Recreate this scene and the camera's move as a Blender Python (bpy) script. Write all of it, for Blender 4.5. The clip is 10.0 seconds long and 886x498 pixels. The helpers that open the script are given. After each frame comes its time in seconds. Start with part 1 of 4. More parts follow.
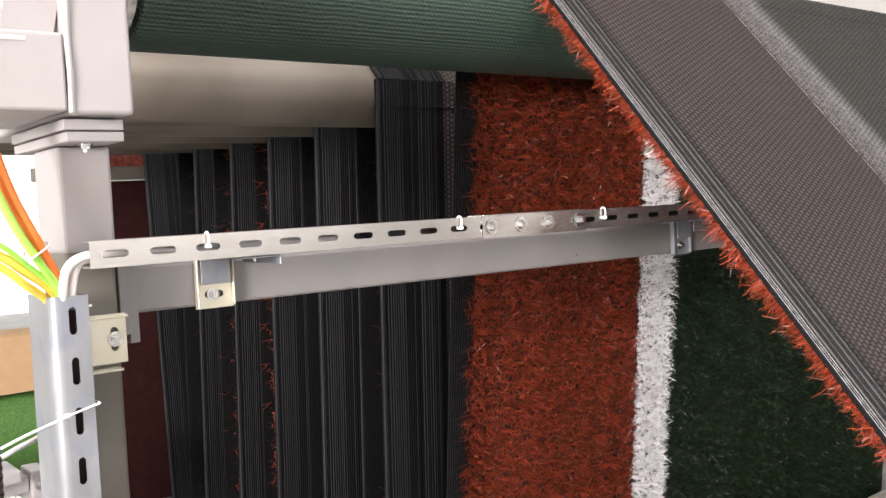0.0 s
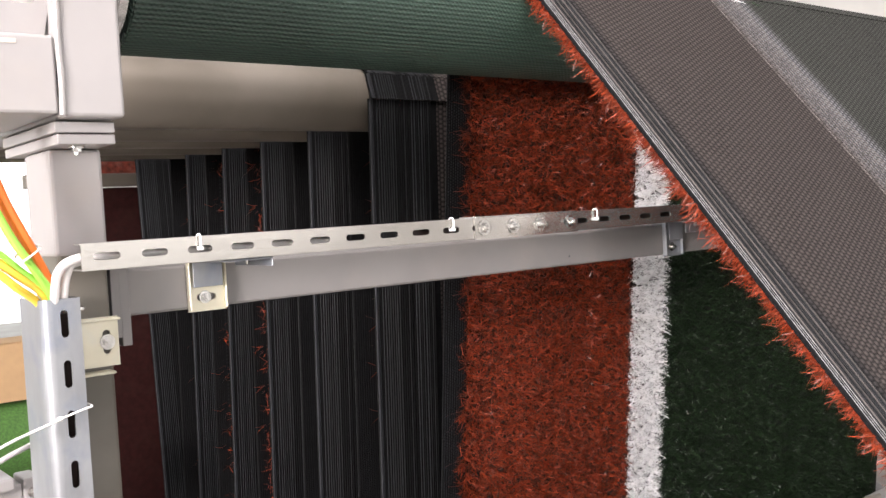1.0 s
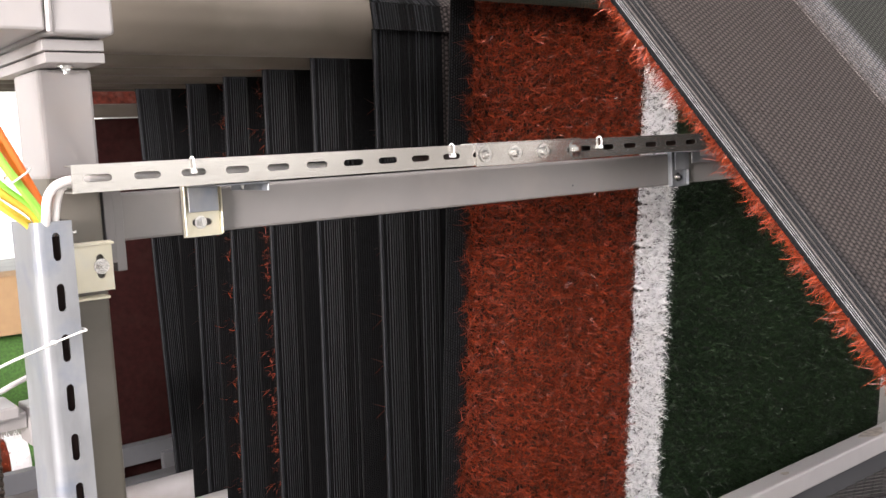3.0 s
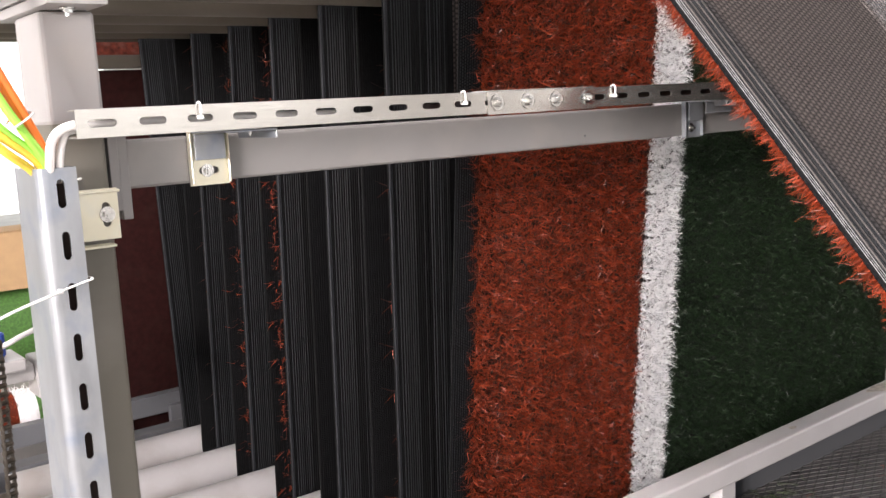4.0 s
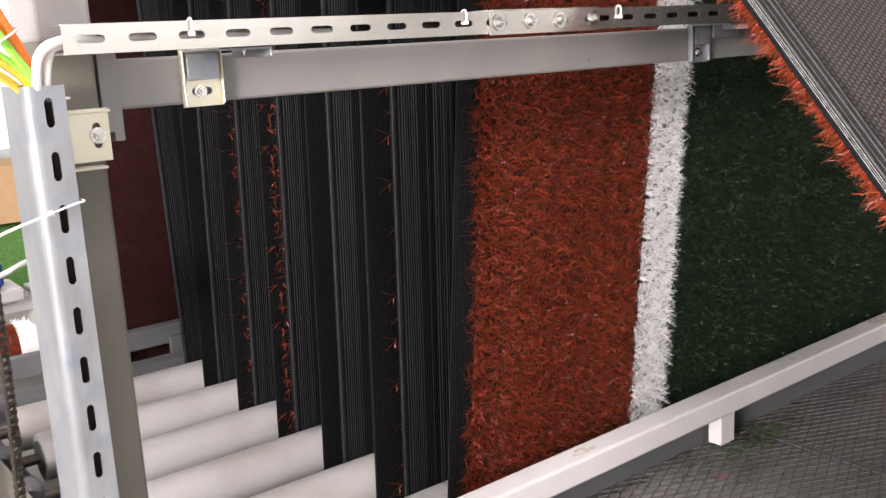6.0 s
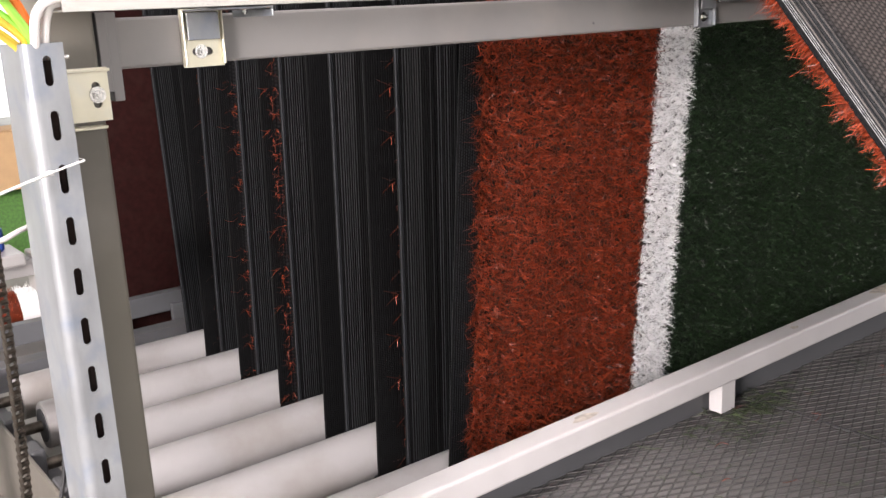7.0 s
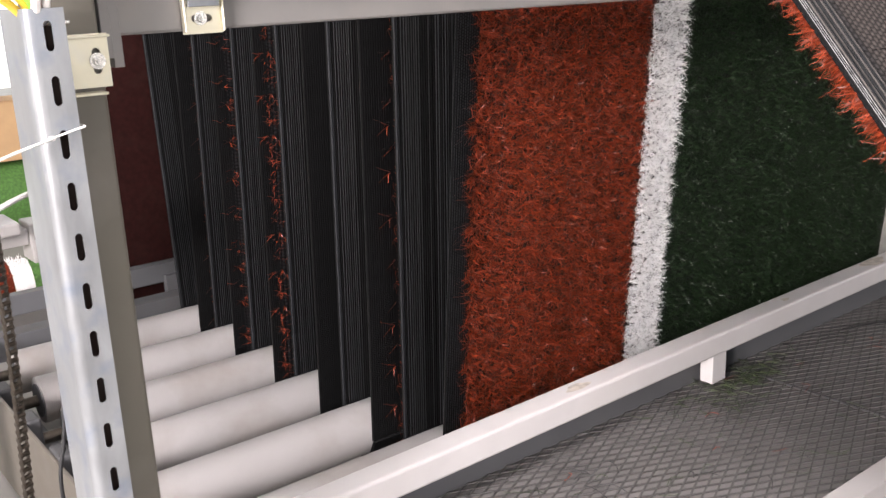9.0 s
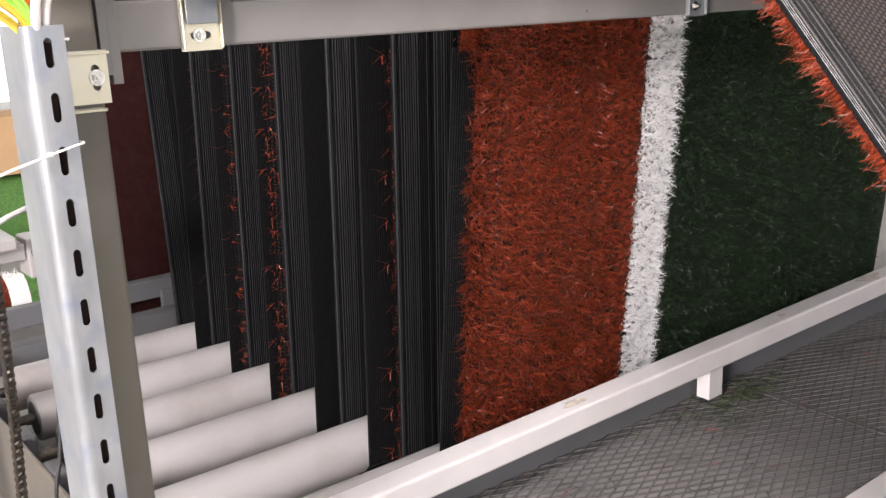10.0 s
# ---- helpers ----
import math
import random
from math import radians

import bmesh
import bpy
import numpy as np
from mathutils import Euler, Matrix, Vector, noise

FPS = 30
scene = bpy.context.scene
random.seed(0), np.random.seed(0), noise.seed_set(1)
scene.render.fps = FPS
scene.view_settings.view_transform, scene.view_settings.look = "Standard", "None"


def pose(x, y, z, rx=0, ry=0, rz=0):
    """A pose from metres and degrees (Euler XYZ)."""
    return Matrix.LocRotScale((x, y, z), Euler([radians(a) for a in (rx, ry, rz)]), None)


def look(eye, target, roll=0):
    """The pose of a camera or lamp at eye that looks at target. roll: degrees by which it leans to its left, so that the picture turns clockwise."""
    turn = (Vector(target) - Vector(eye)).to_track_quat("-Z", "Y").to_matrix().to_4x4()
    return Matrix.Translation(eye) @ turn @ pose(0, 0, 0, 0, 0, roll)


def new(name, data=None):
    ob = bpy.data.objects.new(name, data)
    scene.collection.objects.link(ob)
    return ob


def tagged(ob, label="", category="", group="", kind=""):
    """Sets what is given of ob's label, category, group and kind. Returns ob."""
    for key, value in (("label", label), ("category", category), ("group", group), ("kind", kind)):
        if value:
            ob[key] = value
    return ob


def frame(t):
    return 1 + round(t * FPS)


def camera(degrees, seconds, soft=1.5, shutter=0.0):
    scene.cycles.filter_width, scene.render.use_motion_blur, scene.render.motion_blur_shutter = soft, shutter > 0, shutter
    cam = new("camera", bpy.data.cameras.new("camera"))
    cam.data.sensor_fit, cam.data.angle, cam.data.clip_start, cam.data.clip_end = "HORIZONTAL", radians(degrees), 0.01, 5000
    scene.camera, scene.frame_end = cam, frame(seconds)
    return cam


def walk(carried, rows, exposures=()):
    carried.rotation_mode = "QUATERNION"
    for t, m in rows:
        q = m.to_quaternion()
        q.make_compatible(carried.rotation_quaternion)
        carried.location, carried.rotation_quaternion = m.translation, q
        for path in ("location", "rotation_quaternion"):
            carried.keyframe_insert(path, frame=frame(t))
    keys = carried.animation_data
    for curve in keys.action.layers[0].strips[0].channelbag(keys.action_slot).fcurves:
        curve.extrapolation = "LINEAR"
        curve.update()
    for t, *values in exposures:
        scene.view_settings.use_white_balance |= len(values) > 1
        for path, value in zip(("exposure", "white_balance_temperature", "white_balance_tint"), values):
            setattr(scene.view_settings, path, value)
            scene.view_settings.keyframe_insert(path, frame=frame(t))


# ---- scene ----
cam = camera(49.76, 10.0)
PATH = [
    (0, -0.3090, -0.9452, 1.2194, -38.395, -2.721, -2.843),
    (0.5, -0.3078, -0.9458, 1.2187, -38.564, -2.336, -2.904),
    (1, -0.3090, -0.9475, 1.2128, -38.793, -2.338, -3.223),
    (1.5, -0.3074, -0.9537, 1.2121, -38.834, -2.825, -3.208),
    (2, -0.3035, -0.9504, 1.2118, -38.746, -3.897, -3.083),
    (2.5, -0.2962, -0.9464, 1.2055, -38.453, -4.910, -3.050),
    (4, -0.2865, -0.9180, 1.1876, -37.784, -8.632, -2.954),
    (4.5, -0.2844, -0.9126, 1.1841, -37.697, -9.857, -2.972),
    (5, -0.2842, -0.9110, 1.1796, -37.756, -10.950, -2.965),
    (5.5, -0.2774, -0.9076, 1.1752, -37.684, -11.697, -2.935),
    (7, -0.2736, -0.8989, 1.1608, -37.376, -14.177, -2.725),
    (7.5, -0.2766, -0.9020, 1.1566, -37.514, -14.945, -2.392),
    (8, -0.2792, -0.9064, 1.1569, -37.650, -15.379, -2.322),
    (8.5, -0.2872, -0.9035, 1.1519, -37.829, -15.488, -2.352),
    (9, -0.2874, -0.9017, 1.1555, -37.910, -15.692, -2.416),
    (9.5, -0.2874, -0.9003, 1.1571, -38.151, -15.370, -2.334),
    (10, -0.2897, -0.9023, 1.1580, -38.184, -14.825, -2.267),]
walk(cam, [(t, pose(x, y, z, 90 + pitch, 0, yaw) @ pose(0, 0, 0, 0, 0, roll)) for t, x, y, z, yaw, pitch, roll in PATH])

# ---- daylight ----
EXPOSURE = 0.0
scene.view_settings.exposure = EXPOSURE
world = bpy.data.worlds.new("sky")
scene.world = world
world.use_nodes = True
_wn = world.node_tree.nodes
_sky = _wn.new("ShaderNodeTexSky")
_sky.sky_type, _sky.sun_disc = "NISHITA", False
_sky.sun_elevation, _sky.sun_rotation = radians(48), radians(-75)
world.node_tree.links.new(_sky.outputs[0], _wn["Background"].inputs[0])
_wn["Background"].inputs[1].default_value = 0.12


def area_lamp(name, eye, target, w, h, watts, colour):
    data = bpy.data.lights.new(name, "AREA")
    data.shape, data.size, data.size_y, data.energy, data.color = "RECTANGLE", w, h, watts, colour
    ob = new(name, data)
    ob.matrix_world = look(eye, target)
    return ob


# the hall's openings: a wide gate on the left, a window band behind, rooflights
area_lamp("gate_daylight", (-4.9, -2.2, 1.95), (0, -0.7, 1.1), 1.8, 1.1, 740, (1.0, 0.905, 0.90))
area_lamp("window_daylight", (1.6, -5.9, 2.2), (1.0, 0.0, 1.0), 5.2, 2.4, 80, (1.0, 0.905, 0.90))
area_lamp("rooflight_daylight", (-0.6, -1.0, 4.9), (0.5, 0.1, 0.6), 2.2, 1.5, 320, (1.0, 0.91, 0.905))
# added fill from the right, brightens turf and deck under the infeed
area_lamp("side_fill", (5.9, -2.4, 1.7), (1.3, 0.2, 0.5), 4.0, 2.6, 40, (1.0, 0.905, 0.90))


# ---- materials ----
def material(name, colour, rough=0.5, metal=0.0, vary=0.12, scale=30.0, bump=0.1, bump_scale=200.0, dirt=None, dirt_scale=6.0, dirt_amount=0.4, stretch=(1, 1, 1), island=0.0, rough_vary=0.15, thin=0.0, spec=0.5):
    m = bpy.data.materials.new(name)
    m.use_nodes = True
    nt = m.node_tree
    N, L = nt.nodes, nt.links
    bsdf = N["Principled BSDF"]
    bsdf.inputs["Metallic"].default_value = metal
    tc = N.new("ShaderNodeTexCoord")
    mp = N.new("ShaderNodeMapping")
    mp.inputs["Scale"].default_value = stretch
    L.new(tc.outputs["Object"], mp.inputs["Vector"])
    n1 = N.new("ShaderNodeTexNoise")
    n1.inputs["Scale"].default_value, n1.inputs["Detail"].default_value = scale, 6
    L.new(mp.outputs[0], n1.inputs["Vector"])
    ramp = N.new("ShaderNodeMapRange")
    ramp.inputs[3].default_value, ramp.inputs[4].default_value = 1 - vary, 1 + vary
    ramp.inputs[1].default_value, ramp.inputs[2].default_value = 0.3, 0.7
    L.new(n1.outputs["Fac"], ramp.inputs[0])
    val = ramp.outputs[0]
    if island:
        geo = N.new("ShaderNodeNewGeometry")
        r2 = N.new("ShaderNodeMapRange")
        r2.inputs[3].default_value, r2.inputs[4].default_value = 1 - island, 1 + island
        L.new(geo.outputs["Random Per Island"], r2.inputs[0])
        mul = N.new("ShaderNodeMath")
        mul.operation = "MULTIPLY"
        L.new(val, mul.inputs[0])
        L.new(r2.outputs[0], mul.inputs[1])
        val = mul.outputs[0]
    mix = N.new("ShaderNodeVectorMath")
    mix.operation = "SCALE"
    mix.inputs[0].default_value = colour
    L.new(val, mix.inputs["Scale"])
    out = mix.outputs[0]
    if dirt:
        n2 = N.new("ShaderNodeTexNoise")
        n2.inputs["Scale"].default_value, n2.inputs["Detail"].default_value = dirt_scale, 8
        L.new(tc.outputs["Object"], n2.inputs["Vector"])
        r3 = N.new("ShaderNodeMapRange")
        r3.inputs[1].default_value, r3.inputs[2].default_value = 0.5, 0.72
        r3.inputs[4].default_value = dirt_amount
        L.new(n2.outputs["Fac"], r3.inputs[0])
        mx = N.new("ShaderNodeMix")
        mx.data_type = "RGBA"
        mx.inputs[7].default_value = (*dirt, 1)
        L.new(r3.outputs[0], mx.inputs[0])
        L.new(out, mx.inputs[6])
        out = mx.outputs[2]
    L.new(out, bsdf.inputs["Base Color"])
    rr = N.new("ShaderNodeMapRange")
    rr.inputs[3].default_value, rr.inputs[4].default_value = max(0.03, rough - rough_vary), min(1, rough + rough_vary)
    L.new(n1.outputs["Fac"], rr.inputs[0])
    L.new(rr.outputs[0], bsdf.inputs["Roughness"])
    if bump:
        n3 = N.new("ShaderNodeTexNoise")
        n3.inputs["Scale"].default_value, n3.inputs["Detail"].default_value = bump_scale, 4
        L.new(mp.outputs[0], n3.inputs["Vector"])
        b = N.new("ShaderNodeBump")
        b.inputs["Strength"].default_value, b.inputs["Distance"].default_value = bump, 0.002
        L.new(n3.outputs["Fac"], b.inputs["Height"])
        L.new(b.outputs[0], bsdf.inputs["Normal"])
    bsdf.inputs["Specular IOR Level"].default_value = spec
    if thin:
        tr = N.new("ShaderNodeBsdfTranslucent")
        L.new(out, tr.inputs["Color"])
        ms = N.new("ShaderNodeMixShader")
        ms.inputs[0].default_value = thin
        L.new(bsdf.outputs[0], ms.inputs[1])
        L.new(tr.outputs[0], ms.inputs[2])
        L.new(ms.outputs[0], N["Material Output"].inputs["Surface"])
    return m


def maths(nt, op, a, b=None):
    n = nt.nodes.new("ShaderNodeMath")
    n.operation = op
    for i, v in enumerate((a, b)):
        if v is None:
            continue
        if isinstance(v, (int, float)):
            n.inputs[i].default_value = v
        else:
            nt.links.new(v, n.inputs[i])
    return n.outputs[0]


GREY = material("grey_paint", (0.195, 0.188, 0.182), 0.42, 0, 0.05, 12, 0.06, 120, (0.30, 0.27, 0.24), 9, 0.25)
REARM = material("blue_grey_paint", (0.125, 0.128, 0.135), 0.5, 0, 0.08, 10, 0.08, 100, (0.07, 0.065, 0.06), 5, 0.5)
# post paint with dust, darkened for the shade on its lower length
POST_SHADED = material("dusty_post_paint_shaded", (0.128, 0.119, 0.096), 0.42, 0, 0.06, 10, 0.08, 100, (0.24, 0.225, 0.20), 6, 0.4)
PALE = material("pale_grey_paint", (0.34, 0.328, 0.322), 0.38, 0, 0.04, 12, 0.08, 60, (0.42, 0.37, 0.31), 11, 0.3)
BEIGE = material("beige_machine_paint", (0.14, 0.125, 0.105), 0.45, 0, 0.06, 10, 0.08, 90, (0.10, 0.085, 0.07), 9, 0.5)
WHITE = material("white_paint", (0.66, 0.64, 0.635), 0.4, 0, 0.04, 14, 0.06, 90, (0.5, 0.47, 0.43), 7, 0.22)
GALV = material("galvanised_steel", (0.275, 0.288, 0.30), 0.36, 0.4, 0.16, 45, 0.05, 220, (0.17, 0.205, 0.27), 26, 0.7, stretch=(1, 1, 0.35))
RAILM = material("zinc_rail", (0.56, 0.545, 0.51), 0.24, 0.9, 0.08, 20, 0.05, 160, (0.42, 0.40, 0.37), 14, 0.35, stretch=(0.3, 1, 1), rough_vary=0.08)
CHROMATE = material("yellow_chromate_zinc", (0.72, 0.685, 0.54), 0.33, 0.6, 0.08, 30, 0.05, 160, (0.55, 0.57, 0.55), 30, 0.5)
BOLTM = material("bright_bolt_steel", (0.72, 0.72, 0.70), 0.22, 1.0, 0.1, 80, 0.1, 300, (0.35, 0.3, 0.25), 60, 0.4)
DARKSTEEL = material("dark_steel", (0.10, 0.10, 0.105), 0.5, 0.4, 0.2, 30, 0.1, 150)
CHAINM = material("oiled_chain_steel", (0.10, 0.085, 0.07), 0.38, 0.8, 0.3, 60, 0.2, 200)
ROLLW = material("white_roller_paint", (0.40, 0.387, 0.383), 0.45, 0, 0.04, 5, 0.04, 60, (0.25, 0.215, 0.18), 5.5, 0.55)
ROLLB = material("satin_steel_roller", (0.18, 0.158, 0.128), 0.42, 0.35, 0.04, 6, 0.03, 80, (0.42, 0.38, 0.33), 3, 0.4, stretch=(0.4, 1, 1))
TIE = material("white_nylon", (0.80, 0.80, 0.78), 0.4, 0, 0.03, 20, 0, 1)
CABLE_O = material("orange_cable_sheath", (0.85, 0.20, 0.03), 0.38, 0, 0.06, 30, 0.03, 100)
CABLE_G = material("green_cable_sheath", (0.30, 0.62, 0.08), 0.38, 0, 0.06, 30, 0.03, 100)
CABLE_Y = material("yellow_cable_sheath", (0.88, 0.62, 0.08), 0.38, 0, 0.06, 30, 0.03, 100)
CABLE_W = material("pale_grey_cable_sheath", (0.74, 0.72, 0.70), 0.45, 0, 0.05, 30, 0.03, 100)
# near-black brown for the added rods that darken the slots
SLOT_DARK = material("dark_brown_slot_fill", (0.035, 0.02, 0.016), 0.5, 0, 0.1, 30, 0.03, 100)
CABLE_K = material("black_cable_sheath", (0.02, 0.02, 0.022), 0.45, 0, 0.1, 30, 0.03, 100)
ORANGE = material("orange_turf_fibre", (0.225, 0.036, 0.0125), 0.34, 0, 0.25, 40, 0, 1, island=0.75, thin=0.05, spec=0.38)
WHITEF = material("white_turf_fibre", (0.91, 0.91, 0.91), 0.42, 0, 0.04, 40, 0, 1, island=0.06, thin=0.06)
GREEN = material("green_turf_fibre", (0.0165, 0.034, 0.0135), 0.40, 0, 0.2, 40, 0, 1, island=0.6, thin=0.12, spec=0.3)
SELV = material("black_selvage_and_loop_shade", (0.0085, 0.0086, 0.009), 0.6, 0, 0.3, 300, 0.3, 700, spec=0.06, island=0.4, stretch=(1, 0.1, 1))
SELVM = material("grey_selvage_ribs", (0.015, 0.0162, 0.0185), 0.5, 0, 0.35, 300, 0.3, 700, spec=0.3, island=0.4, stretch=(1, 0.1, 1))
SELVB = material("brown_grey_selvage_lines", (0.115, 0.104, 0.098), 0.6, 0, 0.3, 300, 0.3, 700, spec=0.2, island=0.4, stretch=(1, 0.1, 1))
SELVL = material("pale_selvage_thread", (0.30, 0.30, 0.30), 0.5, 0, 0.35, 400, 0.3, 700, (0.06, 0.06, 0.06), 120, 0.7, stretch=(1, 0.2, 1))
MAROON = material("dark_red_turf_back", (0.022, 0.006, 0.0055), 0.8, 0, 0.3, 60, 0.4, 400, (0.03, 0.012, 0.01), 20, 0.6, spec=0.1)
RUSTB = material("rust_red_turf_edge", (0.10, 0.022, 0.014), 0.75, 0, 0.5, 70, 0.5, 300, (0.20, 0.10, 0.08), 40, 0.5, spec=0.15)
CARD = material("brown_cardboard", (0.52, 0.34, 0.18), 0.8, 0, 0.06, 20, 0.1, 120)
LAWN = material("green_turf_far", (0.07, 0.17, 0.035), 0.8, 0, 0.35, 90, 0.6, 300)
CLIP = material("cut_green_fibre", (0.040, 0.058, 0.022), 0.5, 0, 0.2, 60, 0, 1, island=0.6)
BLUE = material("blue_plastic", (0.05, 0.10, 0.42), 0.35, 0, 0.1, 30, 0, 1)
CONC = material("concrete", (0.34, 0.33, 0.31), 0.75, 0, 0.12, 4, 0.2, 80, (0.2, 0.19, 0.18), 1.5, 0.5)
PLASTER = material("hall_wall_render", (0.66, 0.65, 0.62), 0.8, 0, 0.06, 3, 0.15, 60, (0.5, 0.48, 0.45), 0.8, 0.4)
ROOFM = material("roof_sheeting", (0.50, 0.51, 0.52), 0.6, 0.2, 0.06, 3, 0.1, 40)
MESHM = material("worn_grey_mesh_steel", (0.125, 0.120, 0.118), 0.55, 0.2, 0.22, 25, 0.2, 200, (0.10, 0.095, 0.09), 5, 0.6)
TRAY = material("grey_deck_sheet", (0.25, 0.238, 0.234), 0.6, 0.1, 0.15, 9, 0.15, 120, (0.16, 0.155, 0.15), 4, 0.6)
DUSTW = material("bar_rust_scuffs", (0.55, 0.50, 0.44), 0.7, 0, 0.3, 80, 0.2, 200)


def backing_material():
    """Woven turf back: rows of stitches, brown under orange pile, pale under the white line, greenish beyond."""
    m = bpy.data.materials.new("woven_turf_backing")
    m.use_nodes = True
    nt = m.node_tree
    N, L = nt.nodes, nt.links
    bsdf = N["Principled BSDF"]
    tc = N.new("ShaderNodeTexCoord")
    sep = N.new("ShaderNodeSeparateXYZ")
    L.new(tc.outputs["Object"], sep.inputs[0])
    x, y = sep.outputs[0], sep.outputs[1]
    # stitch lattice, every other row set half a step on
    row = maths(nt, "MULTIPLY", x, 1 / 0.0104)
    odd = maths(nt, "MULTIPLY", maths(nt, "FLOOR", row), 0.5)
    fx = maths(nt, "SINE", maths(nt, "MULTIPLY", row, math.pi))
    fx = maths(nt, "ABSOLUTE", fx)
    along = maths(nt, "ADD", maths(nt, "MULTIPLY", y, 1 / 0.0096), odd)
    fy = maths(nt, "ABSOLUTE", maths(nt, "SINE", maths(nt, "MULTIPLY", along, math.pi)))
    stitch = maths(nt, "MULTIPLY", fx, fy)
    noise_node = N.new("ShaderNodeTexNoise")
    noise_node.inputs["Scale"].default_value, noise_node.inputs["Detail"].default_value = 260, 5
    L.new(tc.outputs["Object"], noise_node.inputs["Vector"])
    rough_big = N.new("ShaderNodeTexNoise")
    rough_big.inputs["Scale"].default_value = 14
    L.new(tc.outputs["Object"], rough_big.inputs["Vector"])
    height = maths(nt, "ADD", stitch, maths(nt, "MULTIPLY", noise_node.outputs["Fac"], 0.7))
    ramp = N.new("ShaderNodeValToRGB")
    e = ramp.color_ramp.elements
    ramp.color_ramp.interpolation = "LINEAR"
    e[0].position, e[0].color = 0.0, (0.012, 0.012, 0.013, 1)
    e[1].position, e[1].color = 1.0, (0.038, 0.040, 0.035, 1)
    for p, c in ((0.042, (0.013, 0.013, 0.014, 1)), (0.056, (0.047, 0.0395, 0.0365, 1)), (0.315, (0.047, 0.0395, 0.0365, 1)), (0.33, (0.12, 0.12, 0.125, 1)), (0.375, (0.12, 0.12, 0.125, 1)), (0.395, (0.038, 0.040, 0.035, 1))):
        k = e.new(p)
        k.color = c
    L.new(maths(nt, "DIVIDE", x, 1.7), ramp.inputs[0])
    tone = maths(nt, "ADD", maths(nt, "MULTIPLY", stitch, 1.55), maths(nt, "ADD", maths(nt, "MULTIPLY", noise_node.outputs["Fac"], 0.30), maths(nt, "MULTIPLY", rough_big.outputs["Fac"], 0.16)))
    sc = N.new("ShaderNodeVectorMath")
    sc.operation = "SCALE"
    L.new(ramp.outputs[0], sc.inputs[0])
    L.new(tone, sc.inputs["Scale"])
    L.new(sc.outputs[0], bsdf.inputs["Base Color"])
    bsdf.inputs["Roughness"].default_value = 0.7
    bsdf.inputs["Specular IOR Level"].default_value = 0.15
    b = N.new("ShaderNodeBump")
    b.inputs["Strength"].default_value, b.inputs["Distance"].default_value = 0.7, 0.002
    L.new(height, b.inputs["Height"])
    L.new(b.outputs[0], bsdf.inputs["Normal"])
    return m


def lagging_material():
    """Green ribbed grip cover of the drive roller."""
    m = bpy.data.materials.new("green_grip_cover")
    m.use_nodes = True
    nt = m.node_tree
    N, L = nt.nodes, nt.links
    bsdf = N["Principled BSDF"]
    tc = N.new("ShaderNodeTexCoord")
    sep = N.new("ShaderNodeSeparateXYZ")
    L.new(tc.outputs["Object"], sep.inputs[0])
    ang = maths(nt, "ARCTAN2", sep.outputs[2], sep.outputs[1])
    wob = N.new("ShaderNodeTexNoise")
    wob.inputs["Scale"].default_value = 9
    L.new(tc.outputs["Object"], wob.inputs["Vector"])
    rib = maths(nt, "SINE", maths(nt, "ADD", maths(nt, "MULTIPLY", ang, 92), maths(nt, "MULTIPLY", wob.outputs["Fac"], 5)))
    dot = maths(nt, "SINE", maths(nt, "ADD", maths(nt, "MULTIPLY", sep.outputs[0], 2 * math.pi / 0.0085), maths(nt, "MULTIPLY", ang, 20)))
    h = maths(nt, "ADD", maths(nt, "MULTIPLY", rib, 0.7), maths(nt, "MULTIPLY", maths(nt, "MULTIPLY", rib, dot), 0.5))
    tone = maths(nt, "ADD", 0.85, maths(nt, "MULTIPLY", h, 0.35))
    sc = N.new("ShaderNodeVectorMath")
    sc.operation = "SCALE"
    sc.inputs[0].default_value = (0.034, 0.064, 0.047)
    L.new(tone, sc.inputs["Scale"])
    L.new(sc.outputs[0], bsdf.inputs["Base Color"])
    bsdf.inputs["Roughness"].default_value = 0.5
    b = N.new("ShaderNodeBump")
    b.inputs["Strength"].default_value, b.inputs["Distance"].default_value = 0.6, 0.002
    L.new(h, b.inputs["Height"])
    L.new(b.outputs[0], bsdf.inputs["Normal"])
    return m


BACKING = backing_material()
LAGGING = lagging_material()


# ---- mesh helpers ----
def part(name, bm, mat, parent=None, label="", smooth=False):
    me = bpy.data.meshes.new(name)
    bmesh.ops.recalc_face_normals(bm, faces=bm.faces[:])
    bm.to_mesh(me)
    bm.free()
    me.materials.append(mat)
    if smooth:
        me.shade_smooth()
        me.set_sharp_from_angle(angle=radians(35))
    ob = new(name, me)
    ob.parent = parent
    if label:
        tagged(ob, label)
    return ob


def thing(name, label, category, group="", kind="", at=(0, 0, 0)):
    ob = new(name)
    ob.empty_display_size = 0.05
    ob.location = at
    return tagged(ob, label, category, group, kind)


def box(x0, x1, y0, y1, z0, z1, bevel=0.0, bm=None, seg=2):
    bm = bm or bmesh.new()
    own = bmesh.new()
    bmesh.ops.create_cube(own, size=1)
    for v in own.verts:
        v.co = Vector(((x0 + x1) / 2 + v.co.x * (x1 - x0), (y0 + y1) / 2 + v.co.y * (y1 - y0), (z0 + z1) / 2 + v.co.z * (z1 - z0)))
    if bevel:
        bmesh.ops.bevel(own, geom=own.edges[:], offset=bevel, segments=seg, affect="EDGES", profile=0.5)
    join(bm, own)
    return bm


def join(bm, other):
    me = bpy.data.meshes.new("tmp")
    other.to_mesh(me)
    other.free()
    bm.from_mesh(me)
    bpy.data.meshes.remove(me)
    return bm


